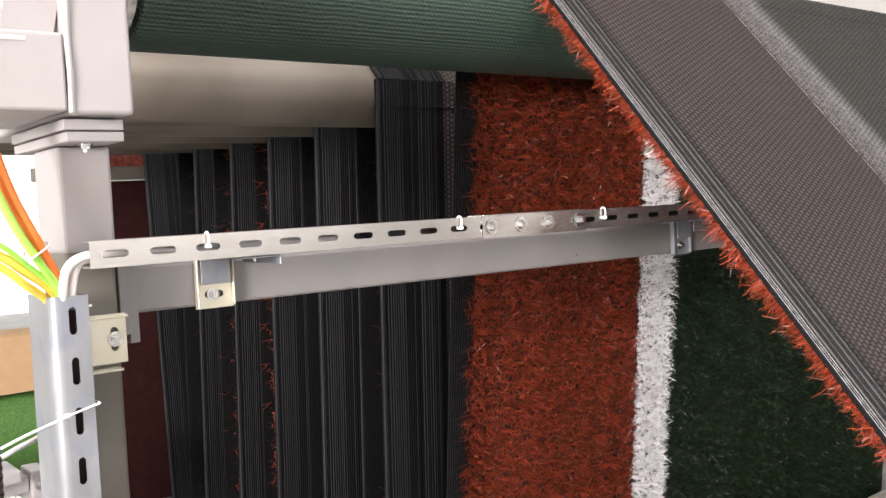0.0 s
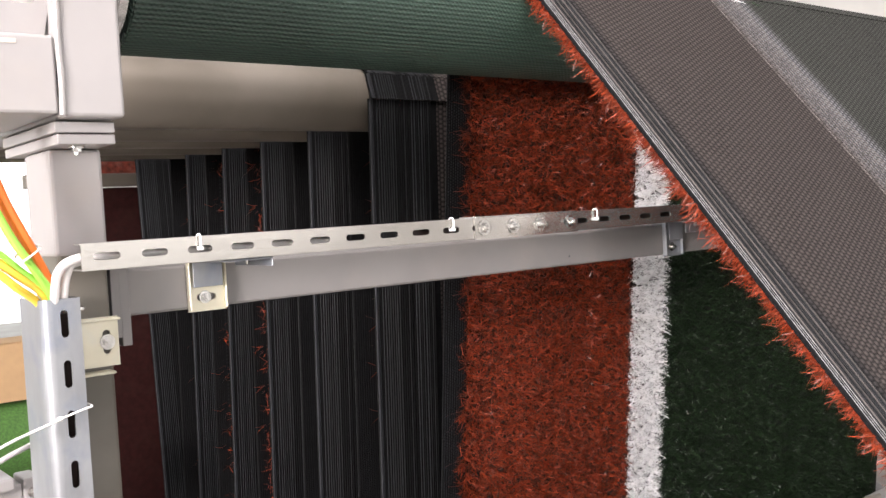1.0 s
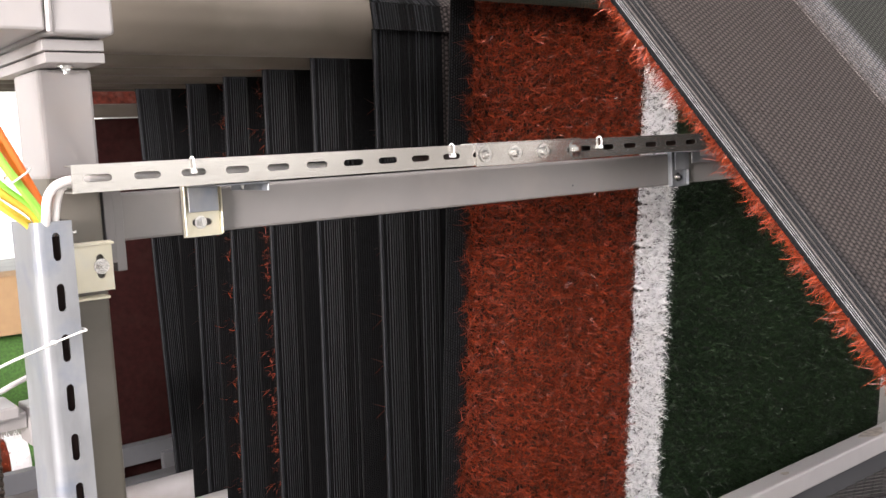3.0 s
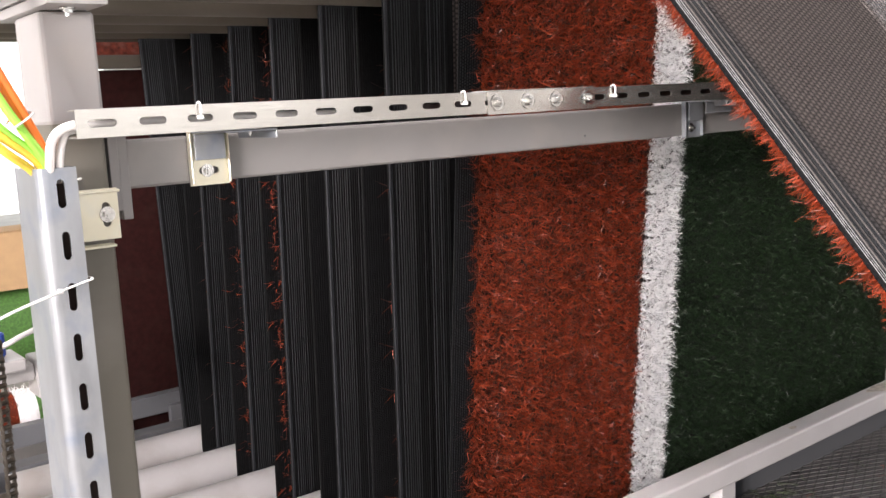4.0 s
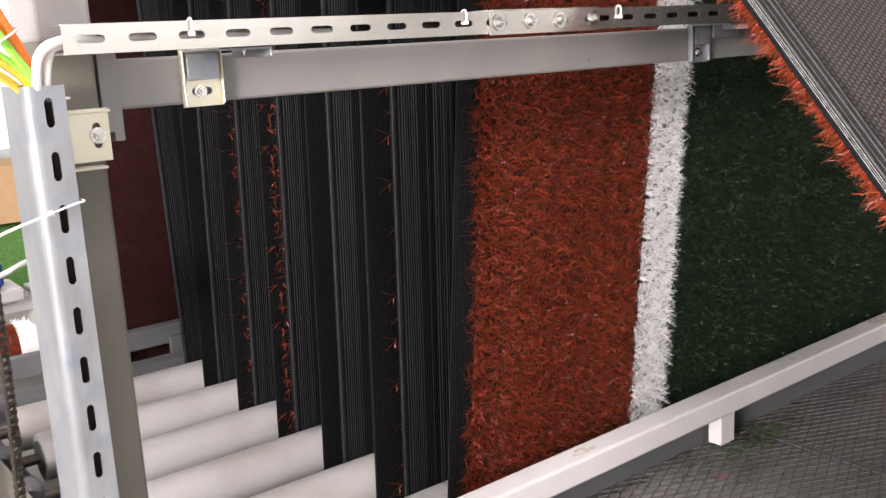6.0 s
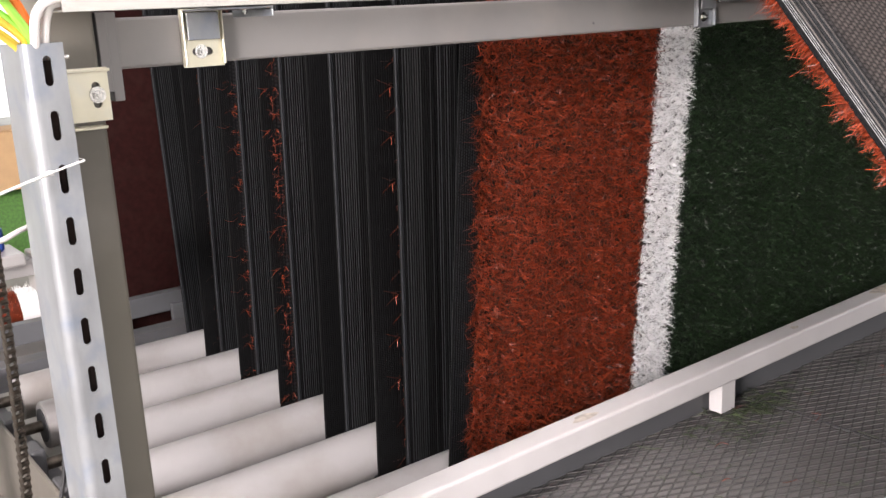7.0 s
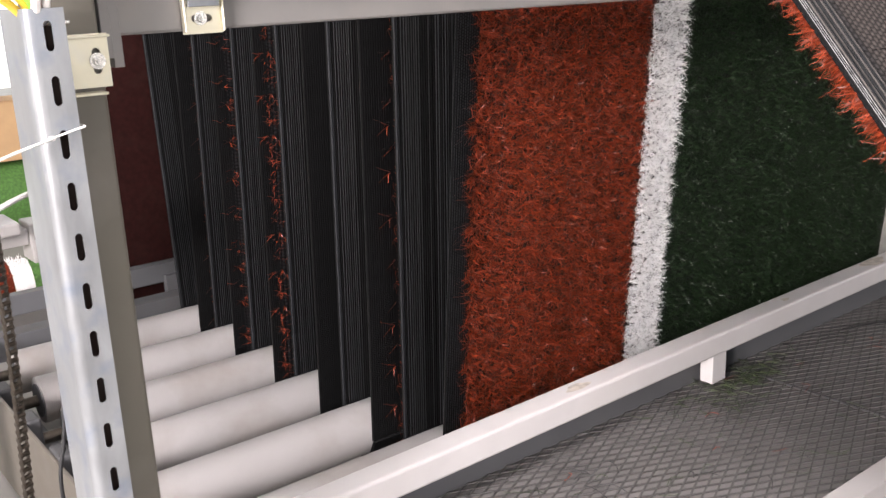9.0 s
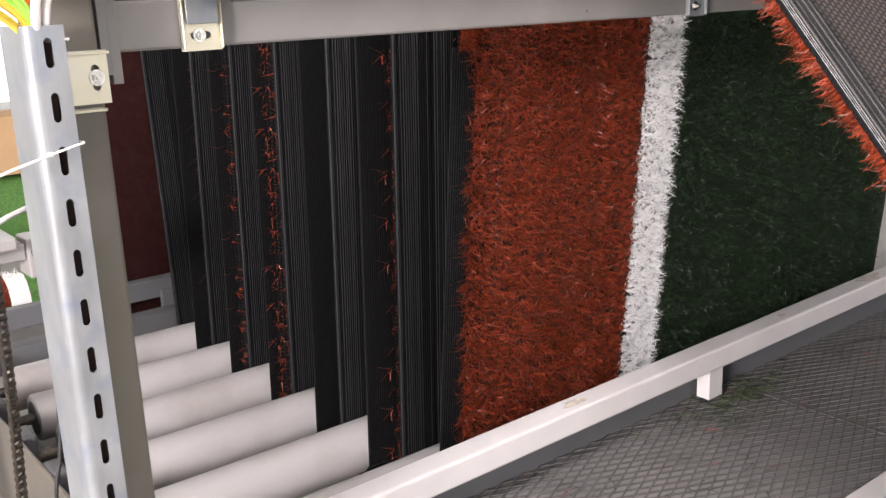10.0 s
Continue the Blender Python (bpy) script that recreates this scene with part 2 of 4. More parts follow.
def cyl(p, axis, r, length, seg=32, bevel=0.0, bm=None):
    """A cylinder from p along axis."""
    bm = bm or bmesh.new()
    own = bmesh.new()
    bmesh.ops.create_cone(own, cap_ends=True, segments=seg, radius1=r, radius2=r, depth=length)
    if bevel:
        rim = [e for e in own.edges if abs(e.verts[0].co.z - e.verts[1].co.z) < 1e-6]
        bmesh.ops.bevel(own, geom=rim, offset=bevel, segments=2, affect="EDGES")
    a = Vector(axis).normalized()
    m = Matrix.Translation(Vector(p) + a * length / 2) @ a.to_track_quat("Z", "Y").to_matrix().to_4x4()
    own.transform(m)
    return join(bm, own)


def tube(points, r, seg=10, steps=8, bm=None):
    """A round rod swept along a smooth line through points."""
    bm = bm or bmesh.new()
    P = [Vector(p) for p in points]
    line = []
    for i in range(len(P) - 1):
        a, b, c, d = P[max(i - 1, 0)], P[i], P[i + 1], P[min(i + 2, len(P) - 1)]
        for k in range(steps):
            t = k / steps
            line.append(0.5 * (2 * b + (c - a) * t + (2 * a - 5 * b + 4 * c - d) * t * t + (3 * b - a - 3 * c + d) * t ** 3))
    line.append(P[-1])
    rings = []
    side = Vector((0.3, 1, 0.2)).normalized()
    for i, p in enumerate(line):
        t = (line[min(i + 1, len(line) - 1)] - line[max(i - 1, 0)]).normalized()
        side = (side - t * side.dot(t)).normalized()
        up = t.cross(side)
        rings.append([bm.verts.new(p + r * (math.cos(2 * math.pi * k / seg) * side + math.sin(2 * math.pi * k / seg) * up)) for k in range(seg)])
    for a, b in zip(rings, rings[1:]):
        for k in range(seg):
            bm.faces.new((a[k], a[(k + 1) % seg], b[(k + 1) % seg], b[k]))
    bm.faces.new(rings[0][::-1])
    bm.faces.new(rings[-1])
    return bm


def slotted(u0, u1, v0, v1, thick, slots, place):
    """A plate with rounded slots cut through it. slots: (u, v, length along u, height along v). place(u, v, w) gives the point."""
    bm = bmesh.new()
    cuts = [u0] + [(a[0] + b[0]) / 2 for a, b in zip(slots, slots[1:])] + [u1]
    cache = {}

    def vert(u, v, w):
        k = (round(u, 6), round(v, 6), w)
        if k not in cache:
            cache[k] = bm.verts.new(place(u, v, w))
        return cache[k]

    for (su, sv, sl, sh), a, b in zip(slots, cuts, cuts[1:]):
        r = min(sl, sh) / 2
        inner, outer = [], []
        angs = sorted(set([round(2 * math.pi * k / 36, 5) for k in range(36)] + [round(math.atan2(y - sv, x - su) % (2 * math.pi), 5) for x in (a, b) for y in (v0, v1)]))
        for th in angs:
            c, s = math.cos(th), math.sin(th)
            reach = min([((b if c > 0 else a) - su) / c if abs(c) > 1e-9 else 9, ((v1 if s > 0 else v0) - sv) / s if abs(s) > 1e-9 else 9])
            outer.append((su + c * reach, sv + s * reach))
            # round-ended slot
            lo, hi = 0.0, max(sl, sh)
            for _ in range(24):
                mid = (lo + hi) / 2
                x, y = c * mid, s * mid
                if sl >= sh:
                    dx = max(abs(x) - (sl / 2 - r), 0)
                    inside = math.hypot(dx, y) < r
                else:
                    dy = max(abs(y) - (sh / 2 - r), 0)
                    inside = math.hypot(x, dy) < r
                lo, hi = (mid, hi) if inside else (lo, mid)
            inner.append((su + c * lo, sv + s * lo))
        n = len(angs)
        for i in range(n):
            j = (i + 1) % n
            for w in (0, thick):
                q = (vert(*outer[i], w), vert(*outer[j], w), vert(*inner[j], w), vert(*inner[i], w))
                bm.faces.new(q)
            bm.faces.new((vert(*inner[i], 0), vert(*inner[j], 0), vert(*inner[j], thick), vert(*inner[i], thick)))
            o1, o2 = outer[i], outer[j]
            edge = any(abs(o1[k] - e) < 1e-6 and abs(o2[k] - e) < 1e-6 for k, e in ((0, u0), (0, u1), (1, v0), (1, v1)))
            if edge:
                bm.faces.new((vert(*o1, 0), vert(*o2, 0), vert(*o2, thick), vert(*o1, thick)))
    return bm


def hex_bolt(p, axis, size, parent, label="", washer=True):
    """A hexagon head with its washer and stub on a face at p."""
    a = Vector(axis).normalized()
    bm = bmesh.new()
    if washer:
        cyl(p, a, size * 1.05, size * 0.18, 24, 0.0003, bm)
    cyl(Vector(p) + a * size * 0.18, a, size * 0.62, size * 0.55, 6, 0.0004, bm)
    cyl(Vector(p) + a * size * 0.7, a, size * 0.32, size * 0.4, 12, 0.0003, bm)
    return part("bolt", bm, BOLTM, parent, label, True)


# ---- the hall ----
part("ground", box(-9, 9, -9, 14, -0.2, 0.0), CONC)
tagged(bpy.data.objects["ground"], "grey worn concrete hall floor under the machine", "floor", kind="structure")


def hall_wall(name, *boxes):
    bm = bmesh.new()
    for b in boxes:
        box(*b, bm=bm)
    ob = part(name, bm, PLASTER)
    return tagged(ob, "pale rendered hall wall with daylight openings", "wall", kind="structure")


# the second west opening is added to let the unseen glow panel through
hall_wall("wall_west", (-5.3, -5.0, -6, -5.5, 0, 5), (-5.3, -5.0, -0.3, 2.6, 0, 5), (-5.3, -5.0, 8.6, 10, 0, 5), (-5.3, -5.0, 2.6, 8.6, 3.7, 5), (-5.3, -5.0, -5.5, -0.3, 3.7, 5))
hall_wall("wall_south", (-5.3, 6.3, -6.3, -6.0, 0, 0.9), (-5.3, 6.3, -6.3, -6.0, 3.5, 5), (-5.3, -1.1, -6.3, -6.0, 0.9, 3.5), (4.3, 6.3, -6.3, -6.0, 0.9, 3.5))
# the gap in the east wall is made up to go with the side fill
hall_wall("wall_east", (6.0, 6.3, -6, -4.5, 0, 5), (6.0, 6.3, -0.3, 10, 0, 5), (6.0, 6.3, -4.5, -0.3, 3.1, 5))
hall_wall("wall_north", (-5.3, -1.5, 10, 10.3, 0, 5), (3.6, 6.3, 10, 10.3, 0, 5), (-1.5, 3.6, 10, 10.3, 3.6, 5))
_roof = bmesh.new()
for b in ((-5.3, 6.3, -6.3, -3.4, 5, 5.1), (-5.3, 6.3, 0.0, 10.3, 5, 5.1), (-5.3, -1.9, -3.4, 0.0, 5, 5.1), (0.7, 6.3, -3.4, 0.0, 5, 5.1)):
    box(*b, bm=_roof)
tagged(part("ceiling", _roof, ROOFM), "grey sheet roof with a rooflight opening", "ceiling", kind="structure")

# ---- machine frame ----
V_FEED = 0.081        # metres of turf a second
SINK = 0.0066          # bottom rollers sink, metres a second
XE = 0.797             # selvage on the infeed
XD = 0.757             # selvage of the falling runs in the loops
# rising runs: selvage at mid height, lean with height, drift with time
RISING = [(0.734, 0.025, 0.0030), (0.727, 0.018, 0.0028), (0.733, 0.015, 0.0022), (0.740, 0.010, 0.0010), (0.742, 0.010, 0.0005), (0.748, 0.0, 0.0)]
PITCH = 0.048

frame_post = thing("machine_post", "pale grey painted square steel post with welded cap plates", "post")
part("column", box(0.001, 0.053, 0.08, 0.165, 0, 1.2985, 0.004), POST_SHADED, frame_post)
# added shell over the same post, paler because light reaches it here
part("upper_post_lit", box(-0.0005, 0.0545, 0.0785, 0.1665, 1.186, 1.2982, 0.004), PALE, frame_post, "upper length of the post, lit tone put into its colour")
part("cap_plate", box(-0.007, 0.051, 0.025, 0.215, 1.2990, 1.3090, 0.0012), PALE, frame_post)
part("bearing_plate", box(-0.009, 0.051, 0.025, 0.215, 1.3105, 1.3215, 0.0012), PALE, frame_post)
hex_bolt((0.019, 0.05, 1.2985), (0, 0, -1), 0.0075, frame_post)
hex_bolt((0.019, 0.19, 1.2985), (0, 0, -1), 0.0075, frame_post)

upper_box = thing("roller_support_box", "pale grey painted box beam carrying the drive roller", "beam")
part("housing", box(-0.006, 0.054, 0.0, 0.35, 1.3235, 1.62, 0.004, seg=3), PALE, upper_box)
part("weld_seam", tube([(-0.0075, 0.001, 1.325), (-0.0070, -0.0005, 1.36), (-0.0076, 0.0005, 1.40), (-0.0068, -0.0005, 1.45), (-0.0075, 0.0, 1.60)], 0.0032, 8, 6), PALE, upper_box, smooth=True)
part("gusset", box(-0.120, -0.0095, 0.004, 0.20, 1.3265, 1.402, 0.003), PALE, upper_box)
part("lug", slotted(-0.062, -0.012, 1.4022, 1.462, 0.012, [(-0.037, 1.440, 0.020, 0.007)], lambda u, v, w: Vector((u + (v - 1.40) * 0.2, 0.03 + w, v))), PALE, upper_box)
part("rust_run", box(-0.085, -0.045, 0.0032, 0.0039, 1.392, 1.3965, 0.0003, seg=1), DUSTW, upper_box, "faint rust run below the lug")
part("bearing_housing", cyl((0.0545, 0.29, 1.536), (1, 0, 0), 0.055, 0.045, 40, 0.004), DARKSTEEL, upper_box, "dark bearing housing", True)

cross_tube = thing("cross_tube", "grey painted square steel cross tube between posts", "beam")
part("tube", box(0.082, 2.62, 0.11, 0.162, 1.1135, 1.166, 0.003), GREY, cross_tube)
part("end_plate", box(0.0705, 0.0815, 0.098, 0.172, 1.082, 1.172, 0.001), GREY, cross_tube)
part("flange", box(0.0595, 0.0700, 0.094, 0.176, 1.092, 1.172, 0.001), GREY, cross_tube)
# dark piece fills the joint in place of its shadow gap
part("shadow_gap_fill", box(0.0535, 0.0590, 0.104, 0.16, 1.098, 1.17, 0.001), DARKSTEEL, cross_tube)
part("weld_bead", tube([(0.0815, 0.1085, 1.116 + 0.006 * k + 0.0008 * (k % 2)) for k in range(8)], 0.0024, 8, 3), GREY, cross_tube, smooth=True)
part("drain_hole", cyl((0.797, 0.1097, 1.128), (0, -1, 0), 0.0016, 0.0006, 10), DARKSTEEL, cross_tube)
far_post = thing("machine_post", "grey painted square steel post carrying the cross tube", "post")
part("column", box(2.62, 2.70, 0.09, 0.17, 0, 1.7, 0.004), GREY, far_post)

# slotted rail for cables, along the cross tube
rail = thing("cable_rail", "bright zinc slotted channel rail holding cables", "cable channel")
slots = [(0.025 + 0.05 * k, 0.0135, 0.028, 0.0075) for k in range(21)]
part("web", slotted(0, 1.06, 0, 0.027, 0.002, slots, lambda u, v, w: Vector((u, w + 0.018 * u, 1.1725 + v))), RAILM, rail)


def skew_box(x0, x1, y0, y1, z0, z1, bevel=0.0004):
    bm = box(x0, x1, y0, y1, z0, z1, bevel, seg=1)
    for v in bm.verts:
        v.co.y += 0.018 * v.co.x
    return bm


part("top_flange", skew_box(0, 1.06, 0.0022, 0.022, 1.1978, 1.1998), RAILM, rail)
part("bottom_flange", skew_box(0, 1.06, 0.0022, 0.041, 1.1722, 1.1742), RAILM, rail)
part("splice_plate", slotted(0.515, 0.715, 0, 0.0285, 0.0018, [(0.532 + 0.055 * k, 0.0145, 0.024, 0.008) for k in range(4)], lambda u, v, w: Vector((u, -0.0021 + w + 0.018 * u, 1.1708 + v))), RAILM, rail)
part("splice_lip", skew_box(0.515, 0.715, -0.0021, 0.03, 1.1995, 1.2012), RAILM, rail)
for x in (0.530, 0.584, 0.637, 0.700):
    hex_bolt((x, -0.0024 + 0.018 * x, 1.186), (0, -1, 0), 0.0098, rail)


def bracket(x, y_tube, label, mat):
    """A pressed angle bracket bolted to the tube that carries the rail."""
    b = thing("rail_bracket", label, "bracket")
    part("plate", slotted(x - 0.0235, x + 0.0235, 1.110, 1.172, 0.0025, [(x - 0.001, 1.1265, 0.024, 0.0085)], lambda u, v, w: Vector((u, y_tube - 0.0030 + w, v))), mat, b)
    for s in (-1, 1):
        part("side_rib", box(x + s * 0.0225 - 0.0012, x + s * 0.0225 + 0.0012, y_tube - 0.009, y_tube - 0.0032, 1.112, 1.171, 0.0008, seg=1), mat, b)
    tab = box(x - 0.02, x + 0.042, 0.012 + 0.018 * x, y_tube - 0.0005, 1.1690, 1.1712, 0.0006, seg=1)
    box(x + 0.0398, x + 0.042, 0.012 + 0.018 * x, y_tube - 0.0005, 1.1605, 1.1688, 0.0006, tab, 1)
    part("arm", tab, GALV, b)
    part("web_plate", box(x - 0.0205, x + 0.0165, y_tube - 0.014, y_tube - 0.012, 1.139, 1.168, 0.0006, seg=1), GALV, b)
    hex_bolt((x - 0.003, y_tube - 0.0032, 1.1265), (0, -1, 0), 0.0072, b)
    hex_bolt((x + 0.028, y_tube - 0.055, 1.1688), (0, 0, -1), 0.005, b)
    return b


bracket(0.1765, 0.108, "yellow chromated steel bracket bolted to the cross tube", CHROMATE)
_far = bracket(1.053, 0.108, "dull zinc steel bracket bolted to the cross tube", GALV)
part("side_arm", box(1.0705, 1.140, 0.088, 0.0905, 1.149, 1.1678, 0.0006, seg=1), GALV, _far)

# upright slotted channel on the post
strut = thing("slotted_strut", "galvanised slotted upright channel with smeared surface", "cable channel")
part("web", slotted(0.30, 1.146, -0.0222, 0.0045, 0.002, [(1.121 - 0.0505 * k, -0.0117, 0.028, 0.0078) for k in range(16)][::-1], lambda u, v, w: Vector((v, 0.028 + w, u))), GALV, strut)
_bm = bmesh.new()
_arc = [(-0.0222 - 0.0106 * math.sin(a), 0.0386 - 0.0106 * math.cos(a)) for a in (math.pi / 2 * q / 8 for q in range(9))]
_in = [(-0.0222 - 0.0086 * math.sin(a), 0.0386 - 0.0086 * math.cos(a)) for a in (math.pi / 2 * q / 8 for q in range(9))]
_rim = _arc + [(-0.0328, 0.104), (-0.0308, 0.104)] + _in[::-1]
_lo, _hi = ([_bm.verts.new((x, y, z)) for x, y in _rim] for z in (0.30, 1.146))
for _q in range(len(_rim)):
    _w = (_q + 1) % len(_rim)
    _bm.faces.new((_lo[_q], _lo[_w], _hi[_w], _hi[_q]))
for _ring in (_lo, _hi):
    for _q in range(len(_rim) // 2 - 1):
        _bm.faces.new((_ring[_q], _ring[_q + 1], _ring[-2 - _q], _ring[-1 - _q]))
part("side_flange", _bm, GALV, strut, smooth=True)
# dark steel on the galvanised inner flange stands in for shade behind the slots
part("shaded_inner_flange", box(0.0025, 0.0045, 0.0302, 0.07, 0.30, 1.146, 0.0006, seg=1), DARKSTEEL, strut)
clamp = thing("strut_bracket", "yellow chromated angle bracket holding the upright channel", "bracket")
part("plate", slotted(1.066, 1.119, 0.0065, 0.058, 0.0025, [(1.092, 0.045, 0.026, 0.0085)], lambda u, v, w: Vector((v, 0.0755 + w, u))), CHROMATE, clamp)
part("lip", box(0.0065, 0.058, 0.066, 0.0745, 1.1150, 1.1180, 0.0008, seg=1), CHROMATE, clamp)
part("foot", box(0.0065, 0.046, 0.055, 0.0745, 1.060, 1.0628, 0.0008, seg=1), CHROMATE, clamp)
hex_bolt((0.0455, 0.0752, 1.092), (0, -1, 0), 0.0078, clamp)
part("stud", cyl((0.006, 0.06, 1.132), (1, 0, 0), 0.002, 0.012, 10), BOLTM, clamp)


def cable(name, label, mat, points, r):
    bm = tube(points, r)
    return tagged(part(name, bm, mat, smooth=True), label, "cable", "control cables")


IN = [(-0.010, 0.066, 1.09), (-0.010, 0.070, 0.9)]
cable("orange_cable", "orange sheathed control cable running into the channel", CABLE_O, [(-0.105, 0.03, 1.40), (-0.080, 0.03, 1.311), (-0.061, 0.03, 1.248), (-0.039, 0.03, 1.198), (-0.016, 0.042, 1.146)] + IN, 0.0058)
cable("orange_cable", "orange sheathed control cable running into the channel", CABLE_O, [(-0.112, 0.045, 1.39), (-0.078, 0.042, 1.290), (-0.058, 0.042, 1.230), (-0.033, 0.042, 1.180), (-0.010, 0.052, 1.140)] + IN, 0.0045)
cable("green_cable", "lime green sheathed control cable running into the channel", CABLE_G, [(-0.105, 0.022, 1.36), (-0.082, 0.022, 1.270), (-0.060, 0.022, 1.215), (-0.041, 0.024, 1.182), (-0.019, 0.038, 1.146)] + IN, 0.0042)
cable("yellow_cable", "yellow sheathed control cable running into the channel", CABLE_Y, [(-0.13, 0.02, 1.215), (-0.080, 0.026, 1.193), (-0.055, 0.03, 1.175), (-0.022, 0.044, 1.145)] + IN, 0.0045)
cable("yellow_cable", "yellow sheathed earth cable running into the channel", CABLE_Y, [(-0.13, 0.02, 1.203), (-0.080, 0.024, 1.182), (-0.054, 0.03, 1.161), (-0.026, 0.05, 1.137)] + IN, 0.0042)
cable("green_cable", "green striped earth cable running into the channel", CABLE_G, [(-0.13, 0.016, 1.228), (-0.080, 0.02, 1.203), (-0.052, 0.028, 1.180), (-0.020, 0.04, 1.147)] + IN, 0.003)
cable("grey_cable", "pale grey cable bending from the rail down into the channel", CABLE_W, [(0.30, 0.024, 1.183), (0.05, 0.018, 1.186), (0.002, 0.018, 1.185), (-0.016, 0.024, 1.172), (-0.019, 0.034, 1.140), (-0.016, 0.076, 1.10), (-0.016, 0.080, 0.9)], 0.0045)
cable("grey_cable", "pale grey cable bending from the rail down into the channel", CABLE_W, [(0.30, 0.03, 1.181), (0.05, 0.024, 1.181), (0.004, 0.024, 1.181), (-0.006, 0.028, 1.170), (-0.010, 0.036, 1.140), (-0.008, 0.074, 1.10), (-0.008, 0.080, 0.9)], 0.004)


# dark rods added in the upright channel, in place of shade behind its slots
cable("slot_filler", "dark brown rod added inside the upright channel to shade its slots", SLOT_DARK, [(-0.020, 0.047, 1.13), (-0.019, 0.047, 0.9), (-0.020, 0.047, 0.6), (-0.020, 0.047, 0.3)], 0.009)
cable("slot_filler", "dark brown rod added inside the upright channel to shade its slots", SLOT_DARK, [(-0.004, 0.046, 1.13), (-0.0045, 0.046, 0.9), (-0.004, 0.046, 0.6), (-0.004, 0.046, 0.3)], 0.0072)


# one more added rod: makes the rail's right-hand slots look shaded inside
cable("slot_filler", "dark brown rod added in the slotted rail to shade its slots", SLOT_DARK, [(0.42, 0.029, 1.184), (0.60, 0.031, 1.1855), (0.80, 0.035, 1.185), (1.05, 0.039, 1.185)], 0.0085)


def cable_tie(label, loop, tail=None):
    t = thing("cable_tie", label, "cable tie", "cable ties")
    bm = tube(loop, 0.0011, 6, 4)
    part("strap", bm, TIE, t, smooth=True)
    h = Vector(loop[0])
    part("head", box(h.x - 0.0024, h.x + 0.0024, h.y - 0.002, h.y + 0.003, h.z - 0.0022, h.z + 0.0022, 0.0006), TIE, t)
    if tail:
        part("tail", tube(tail, 0.0014, 6, 4), TIE, t, smooth=True)
    return t


for x in (0.124, 0.476, 0.756):
    y = 0.018 * x - 0.0035
    cable_tie("white nylon cable tie round the slotted rail", [(x, y, 1.187), (x, y - 0.001, 1.196), (x, y + 0.0008, 1.2010), (x, y + 0.005, 1.2016), (x, y + 0.0085, 1.1985), (x, y + 0.0085, 1.191), (x, y + 0.008, 1.186), (x, y + 0.005, 1.186)])
cable_tie("long white nylon cable tie round the upright channel", [(-0.024, 0.024, 1.028), (0.0, 0.024, 1.034), (0.0085, 0.026, 1.0355), (0.0085, 0.06, 1.034), (0.0, 0.074, 1.03), (-0.027, 0.073, 1.024), (-0.027, 0.03, 1.026), (-0.025, 0.024, 1.028)], [(-0.022, 0.022, 1.0285), (-0.045, 0.014, 1.0245), (-0.07, 0.008, 1.019), (-0.092, 0.004, 1.0125)])
cable_tie("white nylon cable tie bundling the coloured cables", [(-0.052, 0.014, 1.185), (-0.043, 0.018, 1.190), (-0.031, 0.026, 1.197), (-0.026, 0.05, 1.20), (-0.04, 0.052, 1.196), (-0.053, 0.03, 1.19), (-0.052, 0.015, 1.185)])


# ---- rollers ----
def roller(name, label, cy, cz, r, x0, x1, mat, group="", journal=0.018, rim=0.004):
    """A drum that lies along x, with end discs and a journal."""
    t = thing(name, label, "roller", group, at=(0, cy, cz))
    bm = bmesh.new()
    cyl((x0, 0, 0), (1, 0, 0), r, x1 - x0, 72, rim * 0.5, bm)
    part("drum", bm, mat, t, smooth=True)
    bm = cyl((x0 - 0.003, 0, 0), (1, 0, 0), r * 0.72, 0.0029, 40)
    part("end_disc", bm, DARKSTEEL, t)
    part("journal", cyl((x0 - 0.08, 0, 0), (1, 0, 0), journal, 0.0768, 24, 0.001), CHAINM, t, smooth=True)
    return t


GY, GZ, GR = 0.2885, 1.536, 0.0966
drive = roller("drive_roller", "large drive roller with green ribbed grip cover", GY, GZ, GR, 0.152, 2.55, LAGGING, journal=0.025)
part("collar", cyl((0.135, 0, 0), (1, 0, 0), GR * 0.93, 0.0139, 60, 0.002), BOLTM, drive, "bright steel end collar", True)
TR = 0.059
TOP_Z = [1.431, 1.431, 1.436, 1.439, 1.445, 1.468]
TOP_Y = [0.580, 0.796, 1.014, 1.232, 1.450, 1.835]
tops = [roller("top_roller", "satin beige-grey steel guide roller carrying turf loops", y, z, TR, 0.05, 2.55, ROLLB, "top guide rollers") for y, z in zip(TOP_Y, TOP_Z)]
BZ, BR = 0.206, 0.058
BOT_Z = [BZ + 0.0035 * (k - 1) for k in range(6)]
BOT_Y = [0.550 + 0.218 * k for k in range(6)]
lows = [roller("bottom_roller", "white painted steel roller in the loop bottom", y, z + SINK * 7.5, BR, 0.25, 2.55, ROLLW, "bottom loop rollers", 0.014) for y, z in zip(BOT_Y, BOT_Z)]

# ---- the turf, one web through all the rollers ----
RG, RT, RB = GR + 0.015, 0.066, 0.0605
D_DIR = Vector((0.6417, 0.7670))


